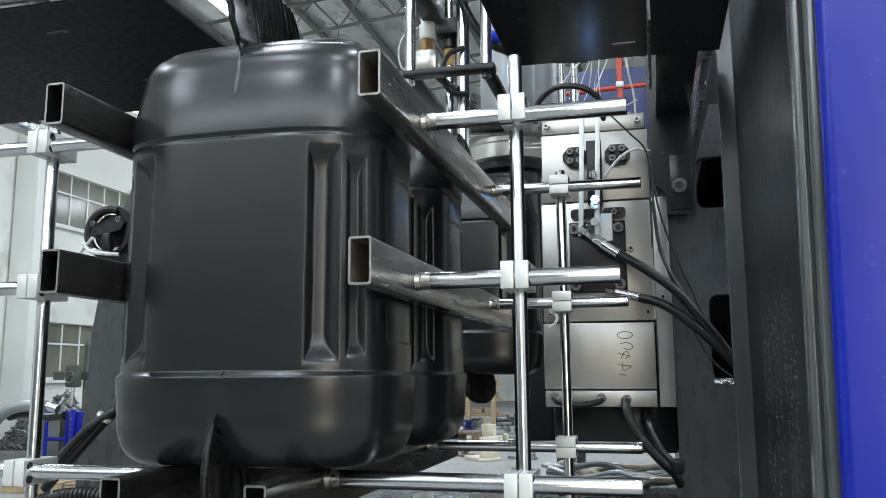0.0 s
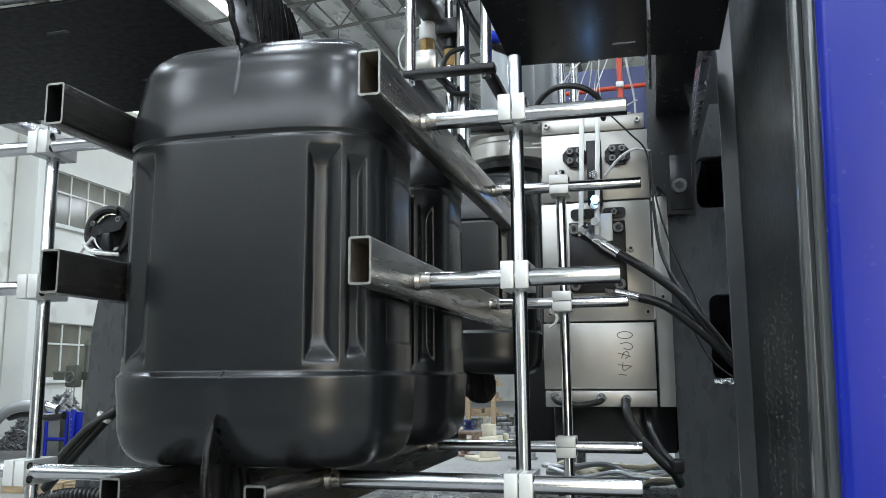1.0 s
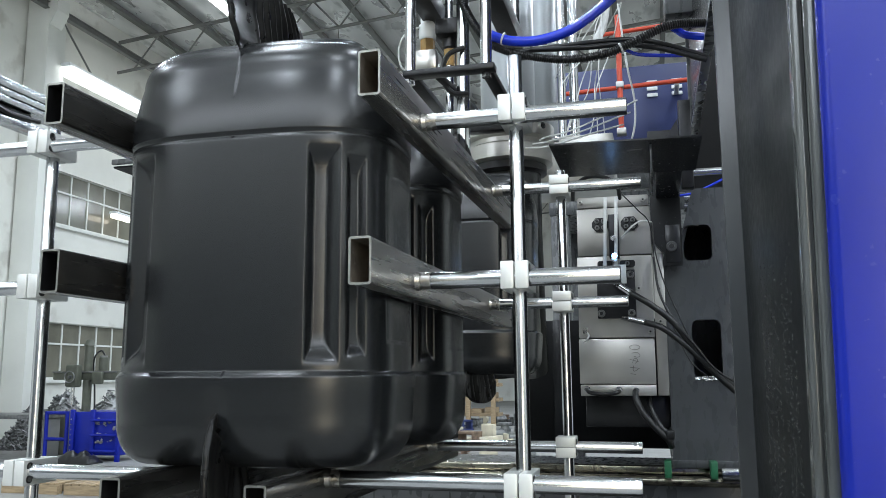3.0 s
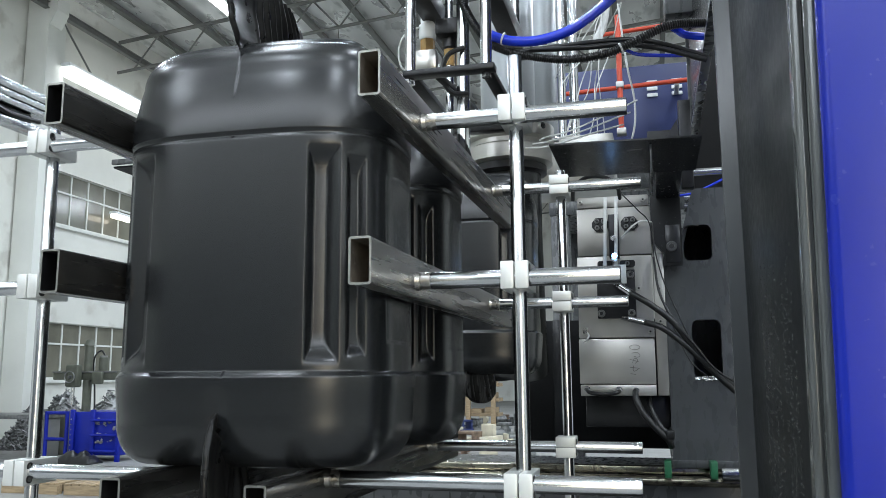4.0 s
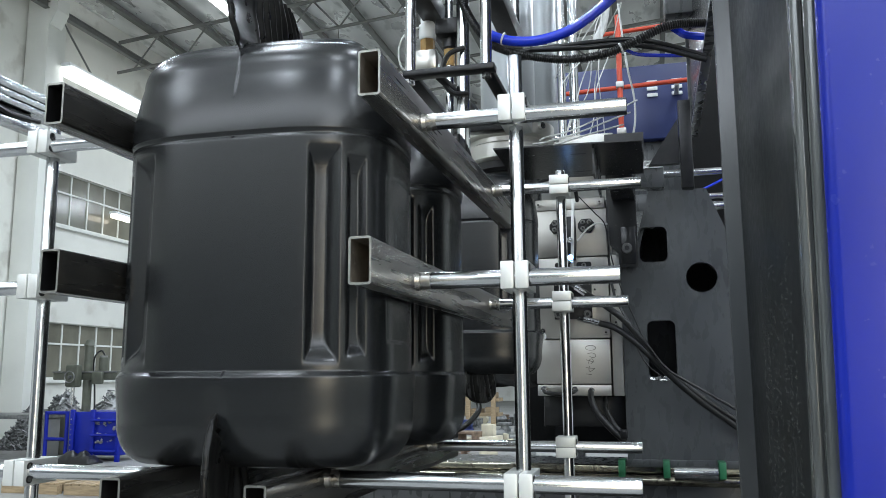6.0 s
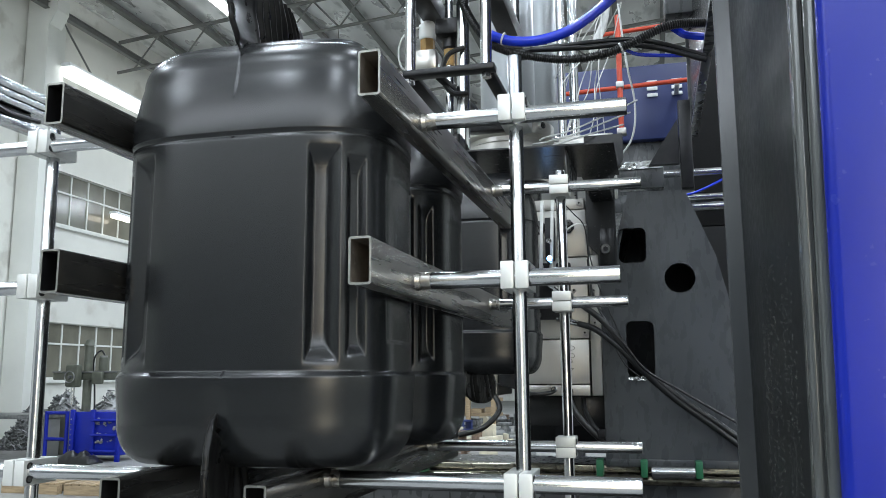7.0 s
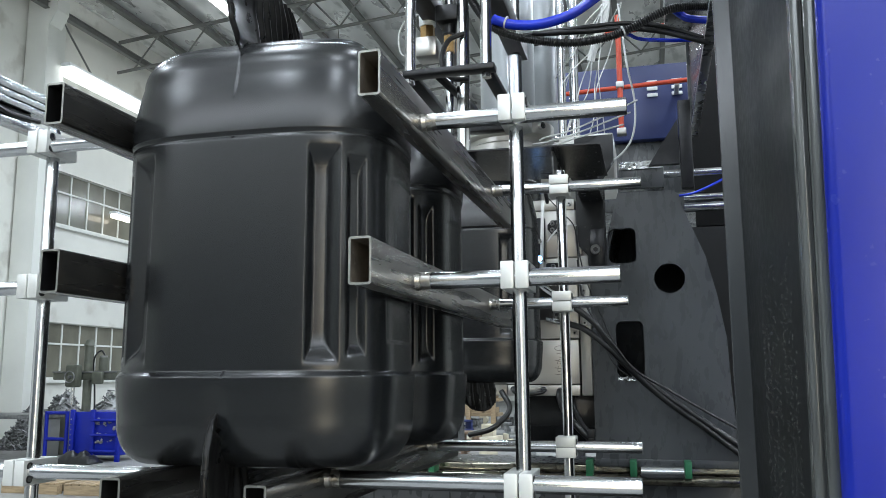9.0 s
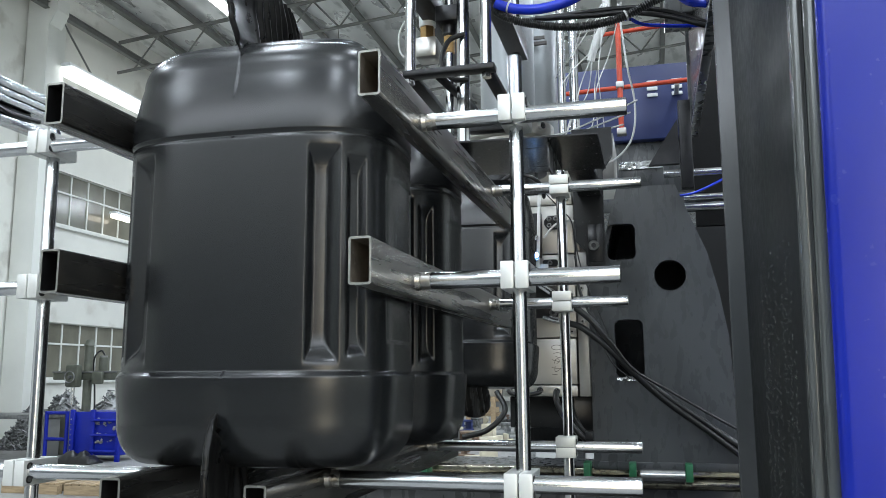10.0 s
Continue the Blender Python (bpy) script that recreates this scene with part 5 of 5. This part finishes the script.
def pallet(x, y, z=0.0, w=1.2, d=1.0):
    t = thing("pallet", "raw pine pallet on the concrete floor", "pallet", (x, y, z), "pallets")
    for k in range(7):
        a = -w / 2 + w * k / 7
        part("board", box((a, -d / 2, 0.12), (a + w / 7 - 0.03, d / 2, 0.142), 0.003), WOOD, t, smooth=False)
    for k in range(3):
        c = -d / 2 + 0.05 + (d - 0.1) * k / 2
        part("bearer", box((-w / 2, c - 0.05, 0.0), (w / 2, c + 0.05, 0.116), 0.004), WOOD, t, smooth=False)
    return t


def far_floor():
    rnd = random.Random(11)
    crate(-9.72, 13.3, 0.95, 0.86, 0.7)
    f = thing("hand_rail", "blue painted tubular floor rail", "rail", (-10.68, 13.1, 0))
    for x in (-0.22, 0.22):
        part("post", rod((x, 0, 0), (x, 0, 0.86), 0.035, 10), BLUE_PAINT, f)
    for z in (0.36, 0.83):
        part("bar", rod((-0.22, 0, z), (0.22, 0, z), 0.032, 10), BLUE_PAINT, f)
    # heaps of turnings
    for (x, y, r, h) in ((-12.45, 15.5, 0.95, 1.3), (-11.6, 15.9, 0.95, 1.25), (-12.9, 15.0, 0.6, 0.9), (-10.6, 15.6, 1.0, 1.25)):
        bm = bmesh.new()
        for k in range(1000):
            u, a = rnd.random() ** 0.6, rnd.uniform(0, 6.28)
            px_, py_ = r * u * math.cos(a), r * u * math.sin(a)
            pz = h * (1 - u) * rnd.uniform(0.6, 1.0)
            s = rnd.uniform(0.025, 0.10)
            add_box(bm, (-s, -s * 0.3, -0.01), (s, s * 0.3, 0.012), 0, matrix=Matrix.Translation((px_, py_, max(0.05, pz))) @ Euler((rnd.uniform(-1, 1), rnd.uniform(-1, 1), rnd.uniform(0, 6))).to_matrix().to_4x4())
        lathe([(r, 0.0), (r * 0.7, h * 0.2), (r * 0.35, h * 0.55), (0.02, h * 0.9)], n=20, bm=bm)
        single("scrap_heap", bm, SCRAP, "heap of grey metal turnings on the floor", "scrap heap", kind="stuff").location = (x, y, 0)
    # drill press beside the wall
    d = thing("drill_press", "grey-green cast iron radial drilling machine", "machine tool", (-11.0, 14.3, 0))
    part("base", box((-0.6, -0.5, 0), (0.6, 0.5, 0.25), 0.03), OLIVE, d)
    part("column", rod((0, 0, 0.25), (0, 0, 2.1), 0.085, 18), OLIVE, d)
    part("column_cap", rod((0, 0, 2.1), (0, 0, 2.22), 0.11, 18, r2=0.06), OLIVE, d)
    part("arm", box((-0.75, -0.10, 1.42), (0.75, 0.10, 1.60), 0.03), OLIVE, d)
    part("arm_rail", box((-0.74, -0.125, 1.56), (0.74, -0.102, 1.59), 0.004), SCRAP, d)
    part("head", box((-0.30, -0.3, 1.28), (-0.02, -0.127, 1.72), 0.04), OLIVE, d)
    part("gear_box", box((0.24, -0.22, 1.34), (0.48, -0.127, 1.58), 0.03), OLIVE, d)
    part("motor", rod((0.35, 0, 1.60), (0.35, 0, 1.86), 0.09, 16), OLIVE, d)
    part("motor_cap", rod((0.35, 0, 1.86), (0.35, 0, 1.90), 0.075, 16), TRUSS, d)
    part("feed_wheel", lathe_y(-0.16, -0.34, 1.48, 0.11, 0.012), SCRAP, d)
    part("feed_hub", rod((-0.16, -0.36, 1.48), (-0.16, -0.30, 1.48), 0.03, 12), SCRAP, d)
    part("table", box((-0.7, -0.45, 0.254), (-0.1, 0.35, 0.8), 0.02), OLIVE, d)
    part("spindle", rod((-0.16, -0.22, 0.95), (-0.16, -0.22, 1.28), 0.035, 12), CHROME, d)
    part("cable", hose([(0.35, 0.05, 1.88), (0.2, 0.1, 2.0), (0.06, 0.08, 1.8), (0.1, 0.1, 1.2), (0.15, 0.1, 0.3)], 0.018, 8), RUBBER, d)
    for k in range(4):
        pallet(-7.9 + 0.95 * (k % 2), 9.6 + 0.9 * (k // 2), 0.0, 0.85, 0.7)
    b = thing("work_bench", "grey steel bench with small castings on it", "bench", (-12.1, 13.3, 0))
    part("top", box((-1.1, -0.4, 0.72), (1.1, 0.4, 0.8), 0.01), SCRAP, b)
    for x in (-1.0, 1.0):
        part("leg", box((x - 0.05, -0.35, 0), (x + 0.05, 0.35, 0.716), 0.006), TRUSS, b)
    # castings and wooden racks in the middle of the hall
    for k in range(44):
        x, y = rnd.uniform(-6.5, -2.0), rnd.uniform(14.5, 26)
        w = rnd.uniform(0.14, 0.34)
        m = rnd.choice([RUST, CREAM, CREAM, SCRAP, SCRAP, OLIVE, TRUSS, NAVY_PAINT])
        nm = {"rusty_brown_casting": "rust-brown", "cream_painted_casting": "cream-painted", "grey_metal_swarf": "grey steel", "navy_cabinet_paint": "navy-blue",
              "grey_painted_truss_steel": "dark grey", "oily_olive_machine_paint": "olive-grey"}[m.name]
        kind = k % 4
        bm = box((-w, -w * 0.8, 0), (w, w * 0.8, w * 0.22), 0.012)
        if kind == 0:
            # angle bracket with a web
            add_box(bm, (-w, -w * 0.6, w * 0.22), (-w * 0.72, w * 0.6, w * 1.5), 0.012)
            add_box(bm, (-w * 0.74, -w * 0.08, w * 0.2), (w * 0.3, w * 0.08, w * 0.75), 0.012)
        elif kind == 1:
            # bearing housing
            add_rod(bm, (0, -w * 0.7, w * 0.75), (0, w * 0.7, w * 0.75), w * 0.55, 20)
            add_rod(bm, (0, -w * 0.85, w * 0.75), (0, w * 0.85, w * 0.75), w * 0.3, 18)
        elif kind == 2:
            # open frame
            for sx in (-1, 1):
                add_box(bm, (sx * w * 0.8 - w * 0.14, -w * 0.6, w * 0.2), (sx * w * 0.8 + w * 0.14, w * 0.6, w * 1.2), 0.012)
            add_box(bm, (-w * 0.95, -w * 0.62, w * 1.15), (w * 0.95, w * 0.62, w * 1.4), 0.012)
        else:
            # flanged valve body
            add_rod(bm, (0, 0, w * 0.2), (0, 0, w * 1.1), w * 0.4, 18, r2=w * 0.28)
            add_rod(bm, (0, 0, w * 1.08), (0, 0, w * 1.25), w * 0.55, 18)
            add_rod(bm, (-w * 0.8, 0, w * 0.65), (w * 0.8, 0, w * 0.65), w * 0.24, 16)
        ob = single("casting", bm, m, "%s machine casting lying on the floor" % nm, "casting", "castings on the floor")
        ob.matrix_world = pose(x, y, 0, 0, 0, rnd.uniform(0, 180))
    for k in range(2):
        r = thing("timber_rack", "stacked pine timber rack with goods", "rack", (-5.0 - 1.7 * k, 22.5 + 0.6 * k, 0), "timber racks")
        for x in (-0.7, 0.0, 0.7):
            part("upright", box((x - 0.06, -0.3, 0), (x + 0.06, -0.18, 1.75), 0.005), WOOD, r, smooth=False)
        for z in (0.35, 0.75, 1.15, 1.6):
            part("shelf", box((-0.85, -0.175, z), (0.85, 0.4, z + 0.09), 0.005), WOOD, r, smooth=False)
            for q in range(4):
                a = -0.75 + 0.4 * q
                part("block", box((a, -0.15, z + 0.095), (a + 0.3, 0.3, z + rnd.uniform(0.2, 0.3)), 0.01), WOOD, r, smooth=False)
    # overhead tray on the near side
    o = thing("slide_rail", "grooved aluminium slide rail with black cable and bracket", "rail", (-2.73, 2.75, 2.68))
    part("profile", box((-0.04, -1.0, 0.0), (0.04, 5.0, 0.03), 0.004), BRUSHED, o)
    part("profile", box((-0.04, -1.0, 0.034), (0.04, 5.0, 0.064), 0.004), BRUSHED, o)
    part("profile", box((-0.04, -1.0, 0.068), (0.04, 5.0, 0.11), 0.004), BRUSHED, o)
    part("bracket", box((-0.02, -0.02, -0.09), (0.045, 0.34, -0.05), 0.004), BRUSHED, o)
    part("bracket", box((-0.02, 0.03, -0.05), (0.02, 0.28, -0.002), 0.004), MOULD_DARK, o)
    part("cable", hose([(0.05, -0.3, 0.06), (0.055, -0.1, 0.02), (0.055, 0.02, -0.03), (0.05, 0.12, -0.045), (0.045, 0.3, -0.03)], 0.012, 8), RUBBER, o, "black cable")
    for y in (-0.9, 3.6):
        part("leg", box((-0.04, y - 0.04, -2.68), (0.04, y + 0.04, -0.002), 0.004), GREY_PAINT, o)
    return None


hall()
lamps()
press_frame()
guide_rack()
CANS = cans()
RIGHT = clamp_right()
LEFT = clamp_left()
CARRIAGE = carriage_base()
hose_heap()
PARISON = parison()
die_head()
blow_station()
BLOW = blow_unit()
HOSES = hose_bundle()
far_machine()
far_floor()


def motions():
    # travel of the carriage along the machine, and closing of the two clamps
    travel = [(0.0, 0.0), (1.2, 0.0), (1.4, 0.04), (1.5, 0.10), (1.7, 0.265), (1.8, 0.375), (2.0, 0.56), (2.25, 0.82), (2.5, 1.015), (2.7, 1.075), (3.0, 1.09), (4.0, 1.09), (9.6, 1.09), (9.8, 1.06), (10.0, 0.985)]
    close = [(0.0, 0.0), (4.15, 0.0), (4.5, 0.021), (5.0, 0.077), (5.5, 0.124), (5.7, 0.143), (6.8, 0.241), (7.0, 0.255), (7.5, 0.281), (8.0, 0.294), (8.2, 0.295), (10.0, 0.295)]

    def at(rows, t):
        for (a, u), (b, v) in zip(rows, rows[1:]):
            if a <= t <= b:
                return u + (v - u) * (t - a) / (b - a)
        return rows[-1][1]
    times = sorted({t for t, _ in travel} | {t for t, _ in close})
    walk(RIGHT, [(t, pose(-at(close, t), at(travel, t), 0)) for t in times])
    walk(LEFT, [(t, pose(at(close, t), at(travel, t), 0)) for t in times])
    c = CARRIAGE.location.copy()
    walk(CARRIAGE, [(t, pose(c.x, c.y + d, c.z)) for t, d in travel])
    walk(PARISON, [(t, pose(-0.585, 3.47 + dy, z)) for t, dy, z in ((0.0, 0, 1.62), (2.5, 0, 1.505), (4.0, 0, 1.487), (5.7, 0, 1.465), (8.0, 0, 1.45), (9.6, 0, 1.45), (9.8, -0.03, 1.45), (10.0, -0.105, 1.45))])
    b = BLOW.location.copy()
    walk(BLOW, [(t, pose(b.x, b.y, b.z + d)) for t, d in ((0.0, 0), (7.6, 0), (8.0, 0.03), (8.3, 0.05), (8.5, 0.05), (10.0, 0.048))])
    h = HOSES.location.copy()
    walk(HOSES, [(t, pose(h.x + s, h.y, h.z + d)) for t, s, d in ((0.0, 0, 0), (8.6, 0, 0), (8.8, 0.0, 0.02), (9.0, 0.01, 0.055), (9.3, 0.02, 0.10), (9.5, 0.02, 0.108), (10.0, 0.02, 0.108))])
    k = CANS[2].location.copy()
    walk(CANS[2], [(t, pose(k.x + x, k.y + y, k.z + z, rx)) for t, x, y, z, rx in ((0.0, 0, 0, 0, 0), (7.2, 0, 0, 0, 0), (7.6, 0, 0, -0.01, 0), (8.0, 0, 0, -0.022, 0), (9.0, 0, 0, -0.024, 0), (9.3, 0, -0.05, -0.03, -2), (9.6, 0, -0.10, -0.04, -3), (10.0, 0, -0.10, -0.04, -3))])


motions()
